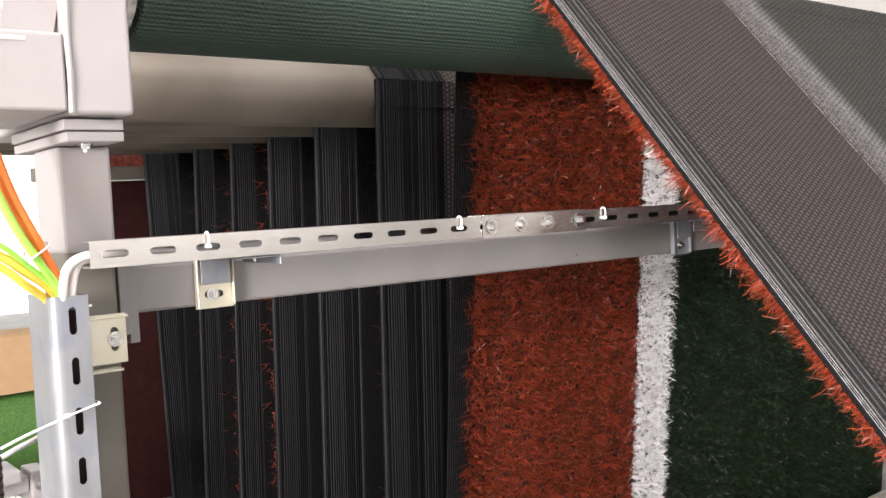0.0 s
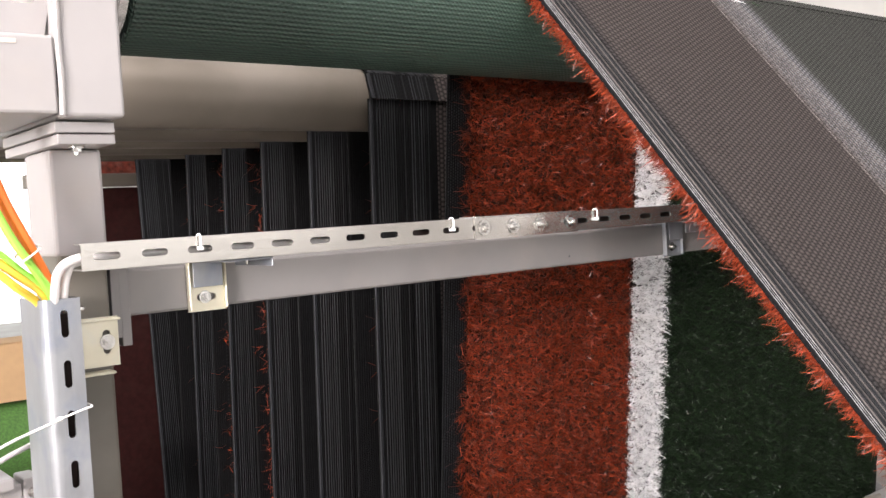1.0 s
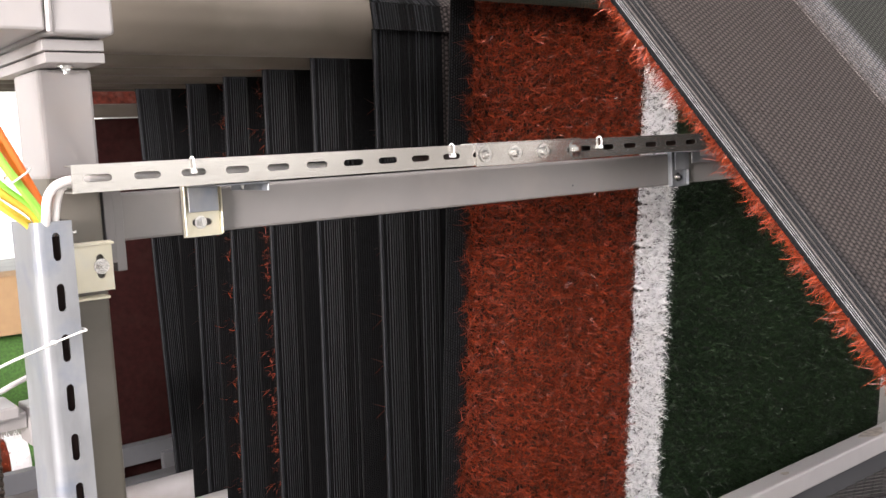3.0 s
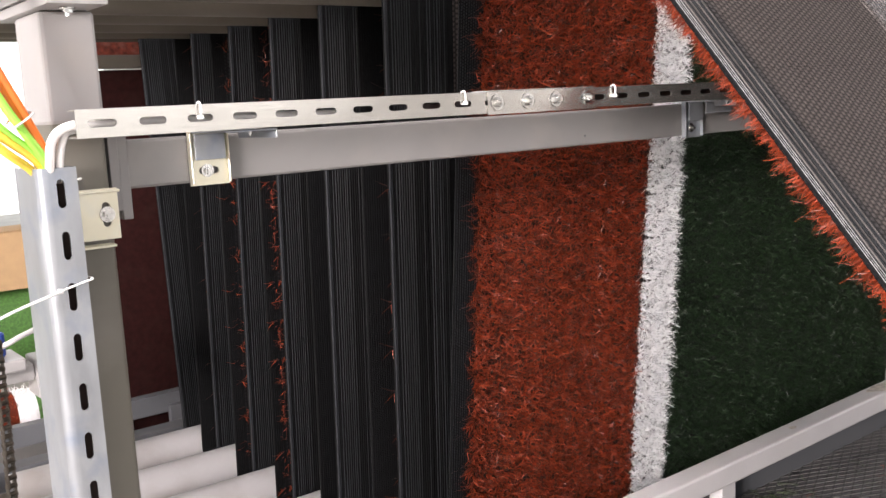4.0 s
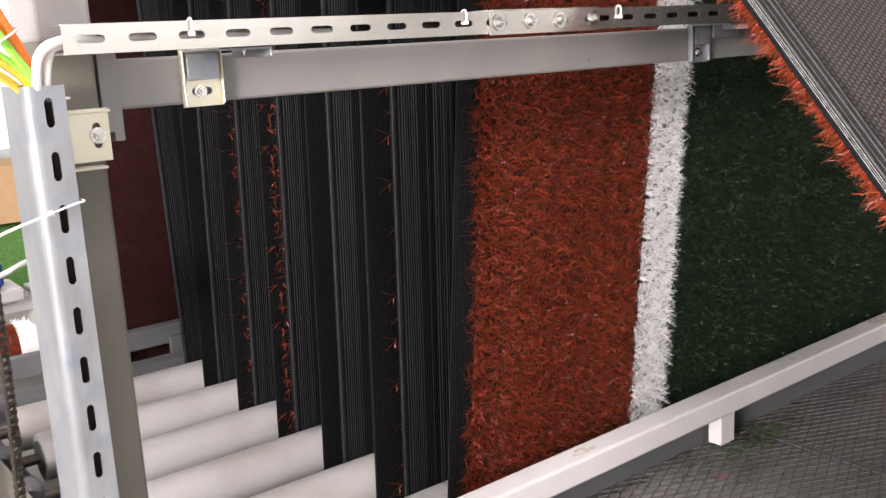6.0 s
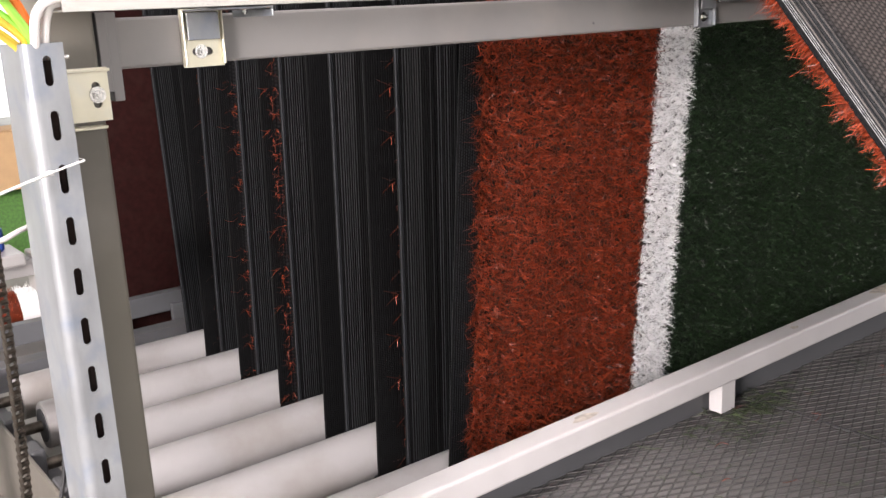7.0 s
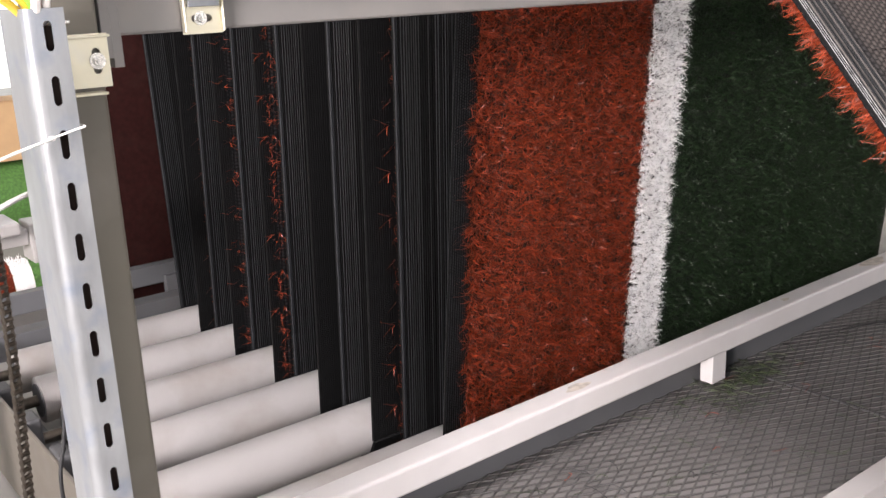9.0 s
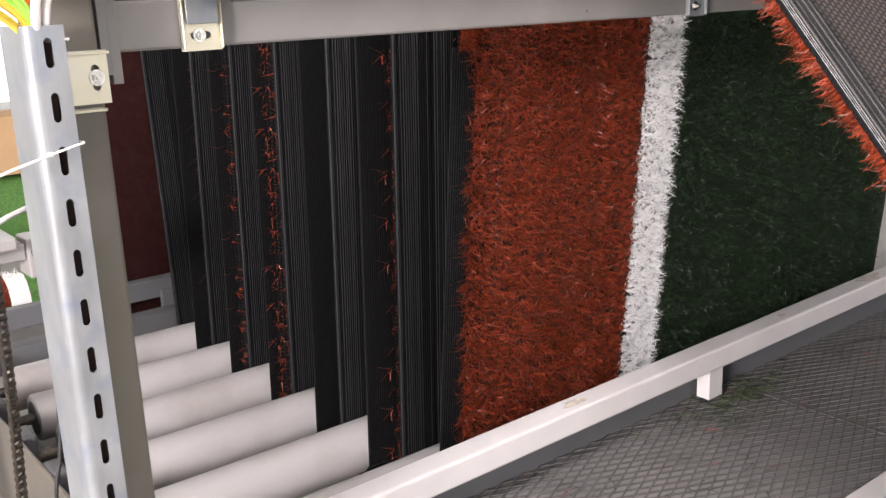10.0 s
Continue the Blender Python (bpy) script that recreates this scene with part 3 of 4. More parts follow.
def route(t):
    """Straight runs and arcs of the web's back at t seconds, as (length, point function)."""
    circles = [((GY, GZ), RG, -1)]
    for k in range(6):
        circles.append(((BOT_Y[k], BOT_Z[k] + SINK * (7.5 - t)), RB, 1))
        circles.append(((TOP_Y[k], TOP_Z[k]), RT, -1))
    runs = []
    n0 = Vector((-D_DIR.y, D_DIR.x))
    start = Vector(circles[0][0]) + circles[0][1] * n0
    runs.append(("line", start - 1.85 * D_DIR, D_DIR, 1.85))
    n_in, p_in = n0, start
    for (ca, ra, sa), (cb, rb, sb) in zip(circles, circles[1:]):
        d = Vector(cb) - Vector(ca)
        k = sb * rb - sa * ra
        phi = math.atan2(d.y, d.x) + math.acos(k / d.length)
        n = Vector((math.cos(phi), math.sin(phi)))
        a0 = math.atan2(n_in.y, n_in.x)
        turn = (sa * (phi - a0)) % (2 * math.pi)
        runs.append(("arc", Vector(ca), ra, sa, n_in, turn))
        pa, pb = Vector(ca) - sa * ra * n, Vector(cb) - sb * rb * n
        runs.append(("line", pa, (pb - pa).normalized(), (pb - pa).length))
        n_in = n
    (ca, ra, sa) = circles[-1]
    runs.append(("arc", Vector(ca), ra, sa, n_in, math.pi))
    end = Vector(ca) + Vector((ra, 0))
    runs.append(("line", end, Vector((0, -1)), 1.0))
    return runs


def along(runs, s):
    """Place and heading of the web at s metres from the foot of the infeed."""
    for r in runs:
        length = r[3] if r[0] == "line" else r[2] * r[5]
        if s <= length or r is runs[-1]:
            if r[0] == "line":
                return r[1] + r[2] * s, math.atan2(r[2].y, r[2].x)
            _, c, ra, sa, n, _ = r
            a = sa * s / ra
            m = Vector((n.x * math.cos(a) - n.y * math.sin(a), n.x * math.sin(a) + n.y * math.cos(a)))
            return c - sa * ra * m, math.atan2(-m.x, m.y)
        s -= length


def blades(rng, x0, x1, stitch_rows, per, mat, edge_flare=0.0, width=1.0, lean=0.04, gauge=0.0108, keep=1.0, tall=1.0, flat=0.80):
    """Pile between x0 and x1: tufts of thin bent blades that fan out of each stitch. Points, faces and slots."""
    nx = max(1, int((x1 - x0) / gauge + 0.5))
    stitch = PITCH / stitch_rows
    gx, gy = np.meshgrid(x0 + gauge * np.arange(nx), -PITCH / 2 + stitch * (np.arange(stitch_rows) + 0.5))
    gx, gy = gx.ravel(), gy.ravel()
    kept = rng.random(gx.size) < keep
    gx, gy = gx[kept], gy[kept]
    m = gx.size
    n = m * per
    bx = np.repeat(gx + rng.normal(0, 0.0018, m), per) + rng.normal(0, 0.0020, n)
    by = np.repeat(gy + rng.normal(0, 0.0022, m), per) + rng.normal(0, 0.0022, n)
    taz, tel = np.repeat(rng.uniform(0, 2 * np.pi, m), per), np.repeat(np.abs(rng.normal(flat, 0.28, m)), per)
    length = rng.uniform(0.015, 0.031, n) * np.repeat(rng.uniform(0.6, 1.18, m), per) * tall
    az, el = taz + rng.normal(0, 1.5, n), np.minimum(np.abs(tel + rng.normal(0, 0.36, n)), 1.38)
    edge = np.exp(-((bx - x0) / 0.010) ** 2) if edge_flare else np.zeros(n)
    wild = np.repeat((rng.random(m) < 0.22) * rng.uniform(0.8, 2.0, m), per)
    dx = np.sin(el) * np.cos(az) + lean * (1 - edge) - edge_flare * edge * (rng.uniform(0.0, 0.7, n) + wild)
    dy, dz = np.sin(el) * np.sin(az), -np.cos(el)
    length = length * (1 + 0.35 * edge * np.minimum(wild, 1))
    d = np.stack([dx, dy, dz], 1)
    d /= np.linalg.norm(d, axis=1)[:, None]
    side = rng.normal(0, 1, (n, 3))
    side -= d * np.sum(side * d, 1)[:, None]
    side /= np.linalg.norm(side, axis=1)[:, None] + 1e-9
    bend = np.stack([rng.normal(0.1, 0.5, n), rng.normal(-0.05, 0.5, n), rng.uniform(-0.1, 0.45, n)], 1)
    w = rng.uniform(0.00036, 0.00070, n)[:, None] * width
    base = np.stack([bx, by, np.full(n, -0.002)], 1)
    L = length[:, None]
    mid = base + d * L * 0.55
    mid[:, 2] = np.minimum(mid[:, 2], -0.005)
    tip = base + d * L * 0.95 + bend * L * 0.42
    tip[:, 2] = np.minimum(tip[:, 2], -0.006)
    pts = np.concatenate([base - side * w, base + side * w, mid + side * w, mid - side * w, tip + side * w * 0.45, tip - side * w * 0.45])
    i = np.arange(n)
    q1 = np.stack([i, i + n, i + 2 * n, i + 3 * n], 1)
    q2 = np.stack([i + 3 * n, i + 2 * n, i + 4 * n, i + 5 * n], 1)
    return pts, np.concatenate([q1, q2]), np.full(2 * n, mat)


EDGE_X = -0.010        # outer edge of the selvage
WHITE_X, GREEN_X = 0.523, 0.632


def section_mesh(seed, x_pile, x_from, per=15, infeed=False, flare=0.75):
    """One length of web: woven back with selvage threads, and pile as far as x_pile from the edge."""
    rng = np.random.default_rng(seed)
    h = PITCH / 2 + 0.0005
    V, F, M = [], [], []

    def slab(x0, x1, z0, z1, mat, y0=-h, y1=h, crown=0.0):
        b = len(V)
        c = min(crown, 0.45 * (x1 - x0))
        V.extend([(x0, y0, z0), (x1, y0, z0), (x1, y1, z0), (x0, y1, z0), (x0 + c, y0, z1), (x1 - c, y0, z1), (x1 - c, y1, z1), (x0 + c, y1, z1)])
        for f in ((3, 2, 1, 0), (4, 5, 6, 7), (0, 1, 5, 4), (1, 2, 6, 5), (2, 3, 7, 6), (3, 0, 4, 7)):
            F.append([b + k for k in f])
            M.append(mat)

    rim = 0.001 if infeed else EDGE_X
    slab(rim, 1.68, -0.003, 0.0, 0)
    # ribs of the selvage on the back
    if infeed:
        # narrow black edge with pale threads, then fine grey-brown lines
        slab(rim + 0.0006, 0.0180, 0.0, 0.0012, 1)
        for x in (0.0060, 0.0110, 0.0160):
            slab(x, x + 0.0007, 0.0, 0.0020, 5)
        for k in range(11):
            x = 0.0205 + 0.0046 * k
            slab(x, x + 0.0018, 0.0, 0.0010 + 0.0004 * (k % 2), 7 if k % 3 == 1 else 6)
    else:
        # a doubled edge cord, then evenly laid ribs on a black ground
        # this ground covers the brown backing, in place of shade between the runs
        slab(EDGE_X + 0.0006, 0.150, 0.0, 0.0006, 1)
        slab(EDGE_X + 0.0008, EDGE_X + 0.0050, 0.0006, 0.0036, 6, crown=0.0012)
        slab(EDGE_X + 0.0056, EDGE_X + 0.0088, 0.0006, 0.0030, 6, crown=0.0009)
        laid = np.random.default_rng(8)
        for k in range(24):
            x = EDGE_X + 0.0118 + 0.0057 * k + laid.normal(0, 0.0004)
            # fewer grey ribs inward: the nearer run's shade is put into the colour
            bright = laid.random() < (0.85 if k < 9 else 0.45)
            slab(x, x + laid.uniform(0.0018, 0.0030), 0.0006, laid.uniform(0.0018, 0.0030), 6 if bright else 1, crown=0.0008)
    # dotted stitch lines of the selvage on the pile side
    slab(rim + 0.0006, x_from + 0.004, -0.0038, -0.0030, 1)
    for k in range(int((x_from - rim) / 0.0056)):
        x = rim + 0.002 + 0.0056 * k
        for q in range(9):
            y = -h + 0.0009 + (q + 0.5 * (k % 2)) * 0.0053
            # loop sections get black stitches, standing in for shade in the gaps
            slab(x, x + 0.0021, -0.0050, -0.0038, 6 if x_pile > 1 else 1, y, min(y + 0.0034, h))
    # pale threads under the white line
    for k in range(9):
        x = 0.527 + 0.0118 * k
        for q in range(6):
            y = -h + 0.0005 + q * 0.0081 + 0.002 * (k % 3)
            slab(x, x + 0.0024, 0.0, 0.0012, 7, y, min(y + 0.0062, h))
    sown = [blades(rng, x_from, min(x_pile, WHITE_X - 0.006), 4, per, 2, flare, keep=1.0 if x_pile > 1 or infeed else 0.33)]
    if x_pile > 1:
        if not infeed:
            sown.append(blades(rng, x_from + 0.001, x_from + 0.012, 8, 8, 2, flare * 1.7, 1.15, tall=1.3, flat=0.5))
        sown.append(blades(rng, WHITE_X, GREEN_X - 0.006, 4, 17, 3, 0, 1.1, 0.30))
        sown.append(blades(rng, GREEN_X, x_pile, 4, 11, 4, 0, 1.0, 0.05))
    if infeed:
        sown.append(blades(rng, x_from, x_from + 0.034, 8, 14, 2, 0.08, 1.0, 0.0, tall=0.95, flat=0.16))
    V, F, M = [np.array(V)], [np.array(F)], [np.array(M)]
    count = len(V[0])
    for pts, quads, cols in sown:
        V.append(pts)
        F.append(quads + count)
        M.append(cols)
        count += len(pts)
    V, F, M = np.concatenate(V), np.concatenate(F), np.concatenate(M)
    me = bpy.data.meshes.new("turf_section")
    me.from_pydata(V.tolist(), [], F.tolist())
    for m in (BACKING, SELV, ORANGE, WHITEF, GREEN, SELVL, SELVM, SELVB):
        me.materials.append(m)
    me.polygons.foreach_set("material_index", M.astype(np.int32))
    me.update()
    return me


turf = thing("artificial_turf_web", "orange artificial turf with white line and green field on rollers", "artificial turf")
FULL = [section_mesh(10 + k, 1.66, 0.048) for k in range(5)]
FULL_IN = [section_mesh(20 + k, 1.66, 0.006, infeed=True, flare=0.1) for k in range(5)]
EDGE = [section_mesh(40 + k, 0.13, 0.006, 9, True, 0.1) for k in range(3)]
# bare selvage of each falling run before the pile begins
BARE = {1: 0.062, 2: 0.066, 3: 0.020, 4: 0.020, 5: 0.045}
LOOP = {k: [section_mesh(70 + 5 * k + q, x + 0.06, x, 5) for q in range(3)] for k, x in BARE.items()}


def spans(runs):
    out, s = [], 0.0
    for r in runs:
        length = r[3] if r[0] == "line" else r[2] * r[5]
        out.append((s, s + length))
        s += length
    return out


SECTIONS = []
_spans = spans(route(0))
_tail = 0.81
_count = int((_spans[-1][1] - 0.15) / PITCH)
_lead = 1.85
for _k in range(_count):
    u = PITCH * (_k + 0.5) - _tail
    if _lead - 0.70 < u < _lead + 1.75:
        kinds = FULL_IN if u < _lead - 0.075 else FULL
    elif u < _lead:
        kinds = EDGE
    else:
        # the falling run that this length of web hangs in, or comes to
        kinds = LOOP[next((q for q in range(1, 6) if u < _spans[4 + 4 * q][0] - 0.05), 5)]
    ob = new("turf_section", kinds[(_k * 7 + _k // 3) % len(kinds)])
    ob.parent = turf
    SECTIONS.append((ob, u))

# ---- low bar, walkway ----
bar = thing("guard_bar", "white painted square steel guard bar along the walkway", "guard rail")
_bm = box(0.30, 3.2, 0.240, 0.292, 0.360, 0.408, 0.005)
for _v in _bm.verts:
    _v.co.z += 0.010 * (_v.co.x - 1.3)
part("bar", _bm, WHITE, bar)
part("leg", box(1.338, 1.386, 0.255, 0.288, 0.287, 0.3602, 0.002), WHITE, bar)
for _i, (_x, _w, _d) in enumerate(((2.02, 0.05, 0.02), (2.5, 0.04, 0.016), (1.62, 0.012, 0.008), (0.93, 0.03, 0.012))):
    _zz = 0.408 + 0.010 * (_x - 1.3)
    _bm = bmesh.new()
    _ring = [_bm.verts.new((_x + _w * math.cos(a) * (1 + 0.3 * math.sin(3 * a + _i)), 0.266 + _d * math.sin(a), _zz + 0.0004 + 0.010 * _w * math.cos(a))) for a in (2 * math.pi * q / 16 for q in range(16))]
    _bm.faces.new(_ring)
    part("rust_scuff", _bm, DUSTW, bar, "brownish scuff on the paint")
walkway = thing("walkway_deck", "worn grey expanded-metal walkway deck with grass clippings", "walkway")
part("sheet", box(0.2, 4.2, -0.155, 0.300, 0.262, 0.280), TRAY, walkway)
part("edge_bar", box(0.2, 4.2, -0.20, -0.1555, 0.25, 0.292, 0.002), WHITE, walkway)
part("sheet_notch", cyl((1.672, 0.285, 0.2802), (0, 0, 1), 0.012, 0.0012, 12), CABLE_K, walkway)
part("kick_plate", box(0.2, 4.2, 0.301, 0.309, 0.20, 0.345, 0.001), REARM, walkway)
for _x in (1.46, 2.46):
    part("seam", box(_x, _x + 0.004, -0.15, 0.296, 0.2802, 0.2850, 0.0008, seg=1), DARKSTEEL, walkway)

_bm = bmesh.new()
DX, DY = 0.047, 0.0215
for _i in range(56):
    for _j in range(21):
        cx, cy = 0.42 + _i * DX, -0.145 + _j * DY
        for sx, sy in ((1, 1), (1, -1)):
            a, b = Vector((cx, cy, 0.2825)), Vector((cx + sx * DX / 2, cy + sy * DY / 2, 0.2825))
            n = Vector((-(b - a).y, (b - a).x, 0)).normalized() * 0.0014
            vs = [_bm.verts.new(p) for p in (a - n, b - n, b + n, a + n)]
            up = [_bm.verts.new(v.co + Vector((0, 0, 0.002))) for v in vs]
            _bm.faces.new(up)
            for q in range(4):
                _bm.faces.new((vs[q], vs[(q + 1) % 4], up[(q + 1) % 4], up[q]))
        for sx, sy in ((-1, 1), (-1, -1)):
            a, b = Vector((cx, cy, 0.2827)), Vector((cx + sx * DX / 2, cy + sy * DY / 2, 0.2827))
            n = Vector((-(b - a).y, (b - a).x, 0)).normalized() * 0.0014
            vs = [_bm.verts.new(p) for p in (a - n, b - n, b + n, a + n)]
            up = [_bm.verts.new(v.co + Vector((0, 0, 0.002))) for v in vs]
            _bm.faces.new(up)
            for q in range(4):
                _bm.faces.new((vs[q], vs[(q + 1) % 4], up[(q + 1) % 4], up[q]))
tagged(part("expanded_mesh", _bm, MESHM, walkway), kind="stuff")

# grass clippings and fibres dropped on the deck
_rng = random.Random(5)
_bm = bmesh.new()
for _i in range(190):
    near_leg = _i < 110
    cx, cy = (1.40 + _rng.gauss(0, 0.09), 0.225 + _rng.gauss(0, 0.028)) if near_leg else (_rng.uniform(0.7, 2.3), _rng.uniform(-0.13, 0.29))
    a, ln = _rng.uniform(0, 6.28), _rng.uniform(0.015, 0.05)
    z = 0.2865
    p = [Vector((cx + math.cos(a + b) * ln * k, cy + math.sin(a + b) * ln * k, z + h)) for k, b, h in ((0, 0, 0), (0.5, _rng.uniform(-0.3, 0.3), _rng.uniform(0, 0.006)), (1, _rng.uniform(-0.6, 0.6), 0.001))]
    tube(p, 0.0009 if near_leg else 0.0007, 4, 3, _bm)
tagged(part("grass_clippings", _bm, CLIP), "dark green and rust turf fibres scattered on the deck", "clippings", kind="stuff")
_bm = bmesh.new()
for _i in range(46):
    cx, cy, a, ln = _rng.uniform(0.7, 2.4), _rng.uniform(-0.13, 0.28), _rng.uniform(0, 6.28), _rng.uniform(0.02, 0.075)
    bow = _rng.uniform(-0.7, 0.7)
    tube([Vector((cx + math.cos(a + bow * k) * ln * k, cy + math.sin(a + bow * k) * ln * k, 0.2868 + 0.003 * (k == 0.5))) for k in (0, 0.5, 1)], 0.0008, 4, 3, _bm)
tube([(1.83, 0.235, 0.288), (1.93, 0.19, 0.293), (2.02, 0.12, 0.288), (2.06, 0.03, 0.2885)], 0.0016, 6, 8, _bm)
tagged(part("dark_threads", _bm, CABLE_K), "black cut yarn ends scattered on the deck", "clippings", kind="stuff")
_bm = bmesh.new()
for _i in range(14):
    cx, cy, a, ln = _rng.uniform(0.7, 2.3), _rng.uniform(-0.13, 0.29), _rng.uniform(0, 6.28), _rng.uniform(0.015, 0.045)
    p = [Vector((cx + math.cos(a + b) * ln * k, cy + math.sin(a + b) * ln * k, 0.2868 + h)) for k, b, h in ((0, 0, 0), (0.5, _rng.uniform(-0.3, 0.3), _rng.uniform(0, 0.006)), (1, _rng.uniform(-0.6, 0.6), 0.001))]
    tube(p, 0.0006, 4, 3, _bm)
tagged(part("rust_fibres", _bm, ORANGE), "rust red turf fibres scattered on the deck", "clippings", kind="stuff")

# ---- behind and beside the loops ----
rear = thing("rear_turf_sheet", "dark red turf sheet hanging behind the loops", "turf sheet")
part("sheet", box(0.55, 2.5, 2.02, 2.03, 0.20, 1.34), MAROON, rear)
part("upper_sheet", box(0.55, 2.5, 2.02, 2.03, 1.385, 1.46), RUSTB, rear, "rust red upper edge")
rear_bar = thing("rear_top_bar", "beige painted flat steel bar across the rear", "beam")
part("bar", box(0.5, 2.6, 1.97, 2.01, 1.342, 1.382, 0.002), ROLLB, rear_bar)
rear_beam = thing("rear_cross_beam", "grey painted steel channel beam behind the rollers", "beam")
part("top_rail", box(-0.6, 2.7, 1.95, 1.99, 0.265, 0.327, 0.003), REARM, rear_beam)
part("lower_rail", box(-0.6, 2.7, 1.86, 1.93, 0.185, 0.240, 0.003), REARM, rear_beam)
part("web", box(-0.6, 2.7, 1.995, 2.0, 0.12, 0.215), REARM, rear_beam)
for _x in (0.55, 0.80, 1.3, 1.8, 2.3):
    _bm = box(_x, _x + 0.05, 1.928, 1.952, 0.205, 0.29, 0.001)
    part("stay", _bm, REARM, rear_beam)
for _x in (-0.55, 2.6):
    part("foot", box(_x - 0.03, _x + 0.03, 1.94, 1.99, 0, 0.2745, 0.002), REARM, rear_beam)

# rolled turf, cardboard and green turf on the floor beyond
roll = thing("turf_roll", "small roll of orange, white and green turf on the floor", "turf roll")
for _n, _a, _b, _m in (("orange_band", -0.6, 0.492, ORANGE), ("white_band", 0.493, 0.560, WHITEF), ("green_band", 0.561, 0.80, LAWN)):
    _bm = cyl((_a, 2.62, 0.175), (1, 0, 0), 0.085, _b - _a, 40)
    part(_n, _bm, _m, roll, smooth=True)
    _rr = np.random.default_rng(int(_b * 100) + 3)
    _bm = bmesh.new()
    for _i in range(int(2600 * (_b - _a))):
        x, th = _rr.uniform(_a, _b), _rr.uniform(0, 2 * math.pi)
        n = Vector((0, math.cos(th), math.sin(th)))
        p = Vector((x, 2.62, 0.175)) + n * 0.084
        d = (n + Vector(_rr.normal(0, 0.35, 3))).normalized() * _rr.uniform(0.014, 0.026)
        w = Vector((1, 0, 0)).cross(d).normalized() * 0.0015 + Vector((0.0012, 0, 0))
        _bm.faces.new([_bm.verts.new(p - w), _bm.verts.new(p + w), _bm.verts.new(p + d)])
    tagged(part("pile", _bm, _m, roll), kind="stuff")
part("cradle", box(-0.6, 0.82, 2.56, 2.68, 0, 0.088, 0.004), GREY, roll)
green_roll = thing("green_turf_roll", "big roll of green turf lying on the floor", "turf roll")
part("roll", cyl((-1.4, 4.05, 0.206), (1, 0, 0), 0.205, 3.2, 48), LAWN, green_roll, smooth=True)
cartons = thing("cardboard_carton", "plain brown cardboard carton on the green turf roll", "carton")
part("carton_body", box(-0.9, 1.45, 3.92, 4.24, 0.41, 0.69, 0.004), CARD, cartons)
part("flap", box(-0.9, 1.45, 3.915, 4.08, 0.691, 0.695, 0.001), CARD, cartons)

# clamp arm with a blue knob between post and loops
arm = thing("sensor_arm", "pale grey bracket arm with a blue knob", "bracket")
part("beam", box(-0.25, 0.225, 1.17, 1.23, 0.655, 0.69, 0.003), PALE, arm)
_bm = box(-0.25, 0.20, 1.12, 1.24, 0.6905, 0.716, 0.004)
part("plate", _bm, PALE, arm)
part("end_bracket", box(0.226, 0.262, 1.16, 1.24, 0.615, 0.70, 0.004), PALE, arm)
hex_bolt((0.243, 1.159, 0.67), (0, -1, 0), 0.010, arm)
part("knob", cyl((0.160, 1.18, 0.7165), (0, 0, 1), 0.016, 0.05, 20, 0.003), BLUE, arm, "blue plastic knob", True)
part("hose", tube([(-0.2, 1.15, 0.745), (0.02, 1.14, 0.75), (0.14, 1.14, 0.742), (0.21, 1.16, 0.757), (0.27, 1.2, 0.765)], 0.006, 8), CABLE_W, arm, smooth=True)
part("stand", box(-0.16, -0.10, 1.17, 1.23, 0, 0.6545, 0.003), GREY, arm)

# side plate of the sinking roller carriage
carriage = thing("carriage_side_plate", "beige painted side plate of the roller carriage", "machine plate")
part("plate", box(0.150, 0.158, 0.40, 1.80, 0.02, 0.262, 0.002), BEIGE, carriage)
part("bearing_rail", box(0.1590, 0.236, 0.46, 1.80, 0.10, 0.168, 0.003), DARKSTEEL, carriage)
for _y in BOT_Y:
    part("bearing_block", box(0.1585, 0.19, _y - 0.035, _y + 0.035, 0.1685, 0.268, 0.006), DARKSTEEL, carriage)

# hanging chain
chain = thing("hanging_chain", "dark oily steel roller chain hanging beside the rollers", "chain")
_plate = bmesh.new()
for _s in (-1, 1):
    cyl((_s * 0.0062 - 0.0006, 0, -0.0064), (1, 0, 0), 0.0056, 0.0012, 14, 0, _plate)
    cyl((_s * 0.0062 - 0.0006, 0, 0.0064), (1, 0, 0), 0.0056, 0.0012, 14, 0, _plate)
    box(_s * 0.0062 - 0.0006, _s * 0.0062 + 0.0006, -0.0038, 0.0038, -0.0064, 0.0064, 0, _plate)
cyl((-0.0075, 0, -0.0064), (1, 0, 0), 0.004, 0.015, 12, 0, _plate)
cyl((-0.0075, 0, 0.0064), (1, 0, 0), 0.004, 0.015, 12, 0, _plate)
_link = part("link", _plate, CHAINM, chain, smooth=True)
_n = 65
for _i in range(_n):
    ob = _link if _i == 0 else new("link", _link.data)
    ob.parent = chain
    f = _i / (_n - 1)
    z = 0.86 - _i * 0.0132
    x = 0.036 - 0.024 * f + 0.004 * math.sin(6 * f)
    ob.matrix_basis = pose(x, 0.60 + 0.006 * math.sin(4 * f), z, 0, -2 if _i % 2 else 2, 18 if _i % 2 else 26)
cable("black_cable", "thin black cable hanging down behind the post", CABLE_K, [(0.03, 0.30, 0.85), (0.019, 0.30, 0.66), (0.012, 0.30, 0.60), (0.0, 0.30, 0.54), (0.004, 0.30, 0.40), (0.01, 0.3, 0.0)], 0.0028)

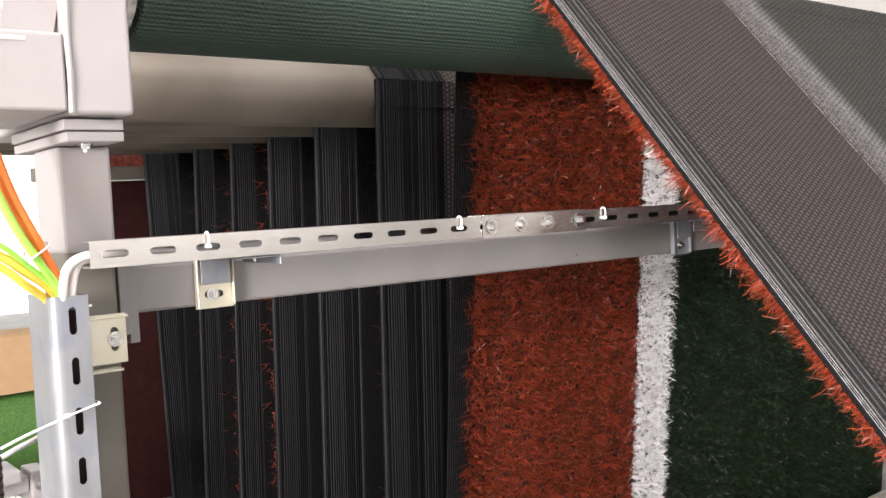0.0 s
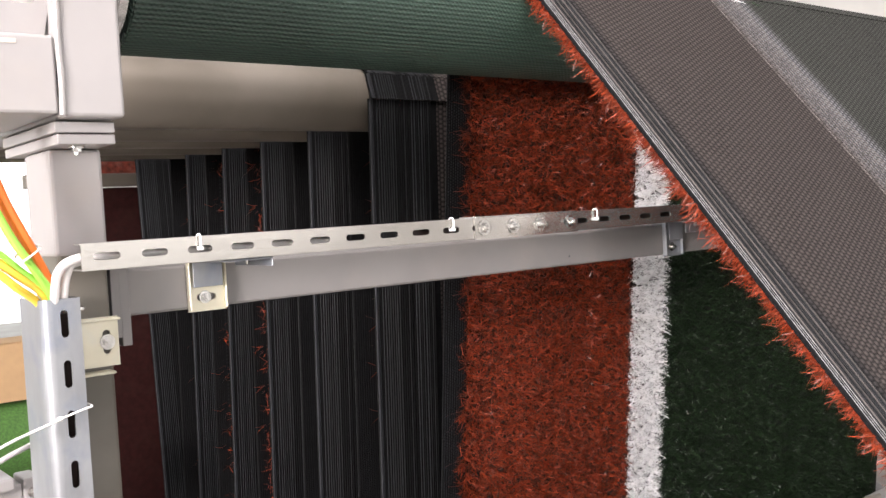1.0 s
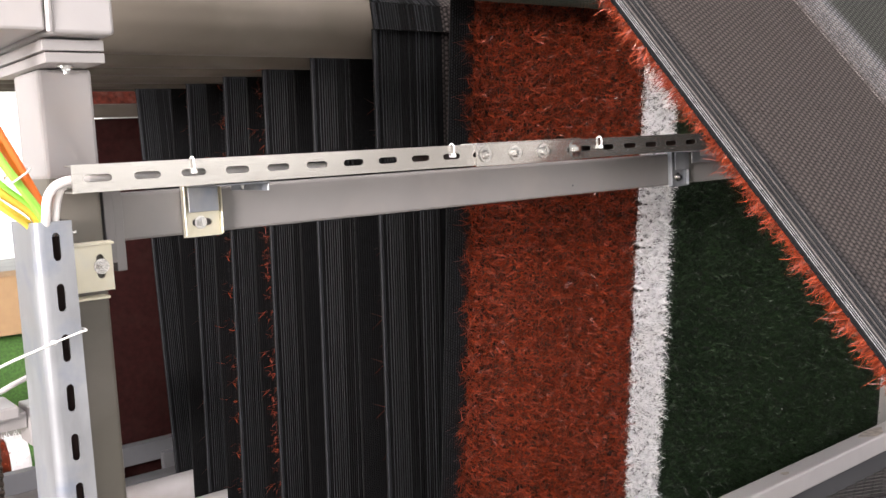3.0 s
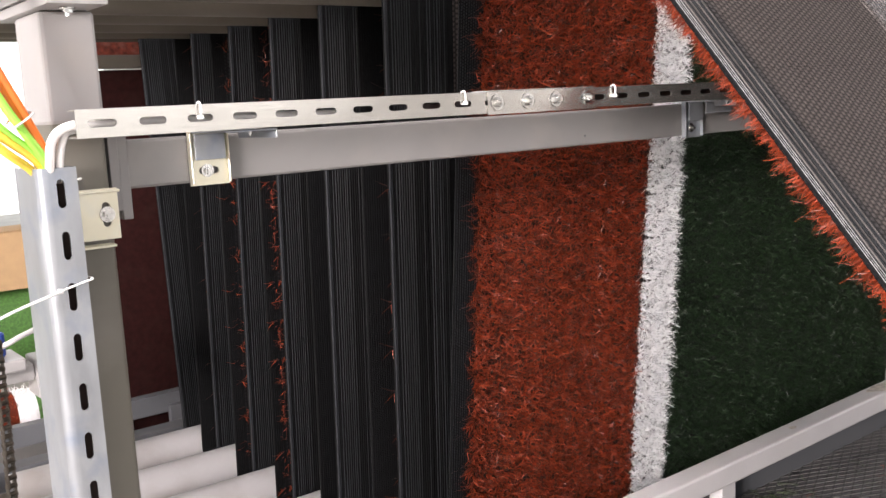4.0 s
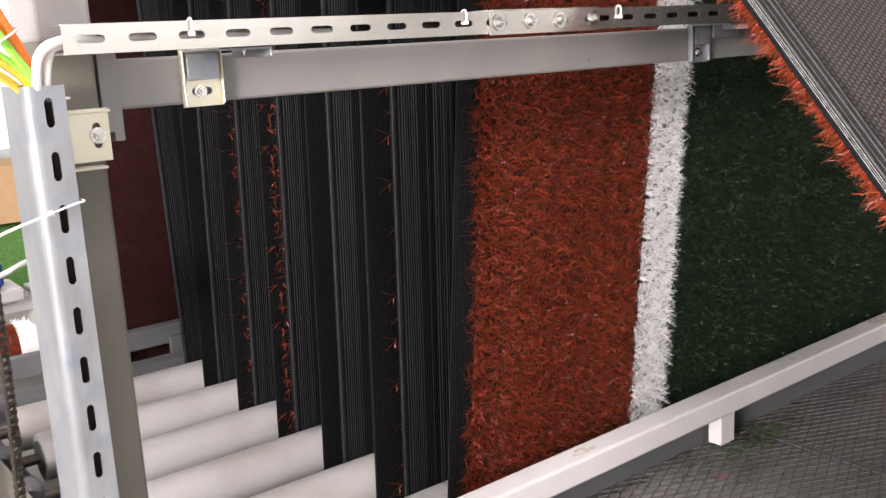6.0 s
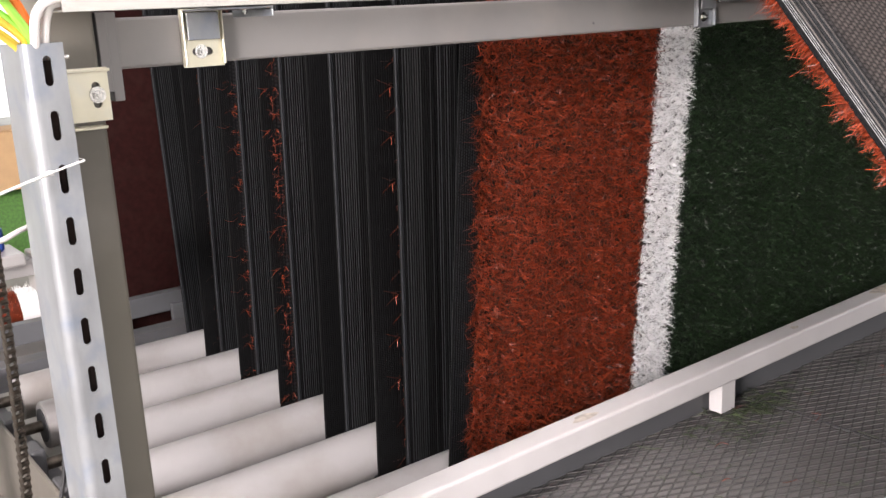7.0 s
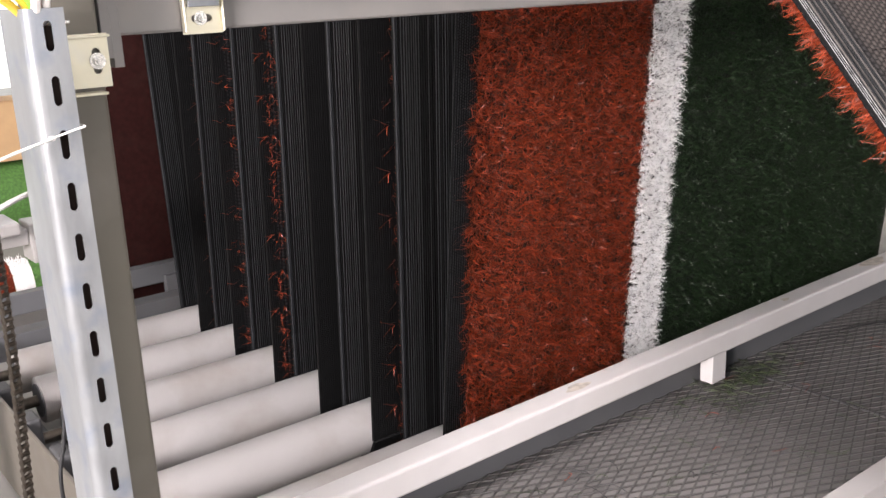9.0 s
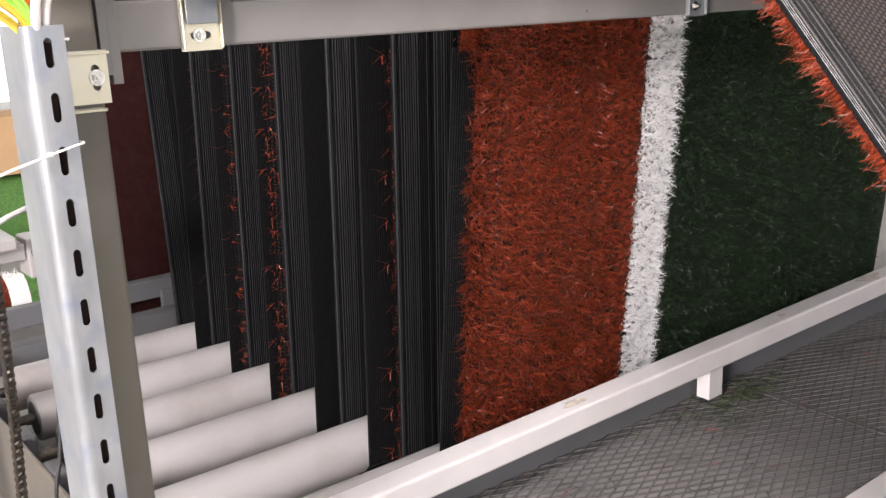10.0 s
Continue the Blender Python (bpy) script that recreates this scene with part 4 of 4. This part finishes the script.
# daylight seen through the far gate; unseen west panel added to brighten the strut
sky_m = bpy.data.materials.new("outside_glare")
sky_m.use_nodes = True
_em = sky_m.node_tree.nodes.new("ShaderNodeEmission")
_em.inputs[0].default_value, _em.inputs[1].default_value = (1.0, 0.99, 0.97, 1), 2.5
sky_m.node_tree.links.new(_em.outputs[0], sky_m.node_tree.nodes["Material Output"].inputs[0])
tagged(part("backdrop", box(-7.5, 8, 13.0, 13.1, 0, 6, bm=box(-7.6, -7.5, 1.5, 13, 0, 6)), sky_m), "bright overexposed daylight outside the hall, with an added unseen west panel", "sky", kind="structure")


def motions():
    times = [0.5 * k for k in range(21)]
    routes = [route(t) for t in times]
    places = [spans(rt) for rt in routes]

    def edge_x(run, z, t):
        """Where the selvage lies on a straight run."""
        if run == 0:
            return XE + 0.028 * min(1.0, max(0.0, t - 0.5) / 4.5)
        if run == 2:
            return XE + 0.004 + 0.034 * (z - 0.85)
        k = (run - 2) // 4
        if (run - 2) % 4 == 0 or k > 5:
            return XD
        a, lean, drift = RISING[k]
        return a - EDGE_X - lean * (z - 0.9) + drift * (t - 5)

    for ob, u in SECTIONS:
        rows = []
        for t, rt, pl in zip(times, routes, places):
            s = max(u + V_FEED * t, -0.6)
            p, a = along(rt, s)
            run = next((i for i, (q0, q1) in enumerate(pl) if s <= q1), len(pl) - 1)
            if run % 2:
                f = min(1, max(0, (s - pl[run][0]) / (pl[run][1] - pl[run][0])))
                x = edge_x(run - 1, p.y, t) * (1 - f) + edge_x(run + 1, p.y, t) * f
            else:
                x = edge_x(run, p.y, t)
            slant = 0 if run % 2 else edge_x(run, p.y + math.sin(a), t) - x
            rows.append((t, pose(x, p.x, p.y, math.degrees(a)) @ pose(0, 0, 0, 0, 0, -math.degrees(slant))))
        walk(ob, rows)
    walk(drive, [(t, pose(0, GY, GZ, -math.degrees(V_FEED / RG) * t)) for t in times])
    for k, ob in enumerate(tops):
        v = max(0.0, V_FEED - 2 * SINK * (k + 1))
        walk(ob, [(t, pose(0, TOP_Y[k], TOP_Z[k], -math.degrees(v / RT) * t)) for t in times])
    for k, ob in enumerate(lows):
        v = max(0.0, V_FEED - 2 * SINK * k - SINK)
        walk(ob, [(t, pose(0, BOT_Y[k], BOT_Z[k] + SINK * (7.5 - t), math.degrees(v / RB) * t)) for t in times])


motions()
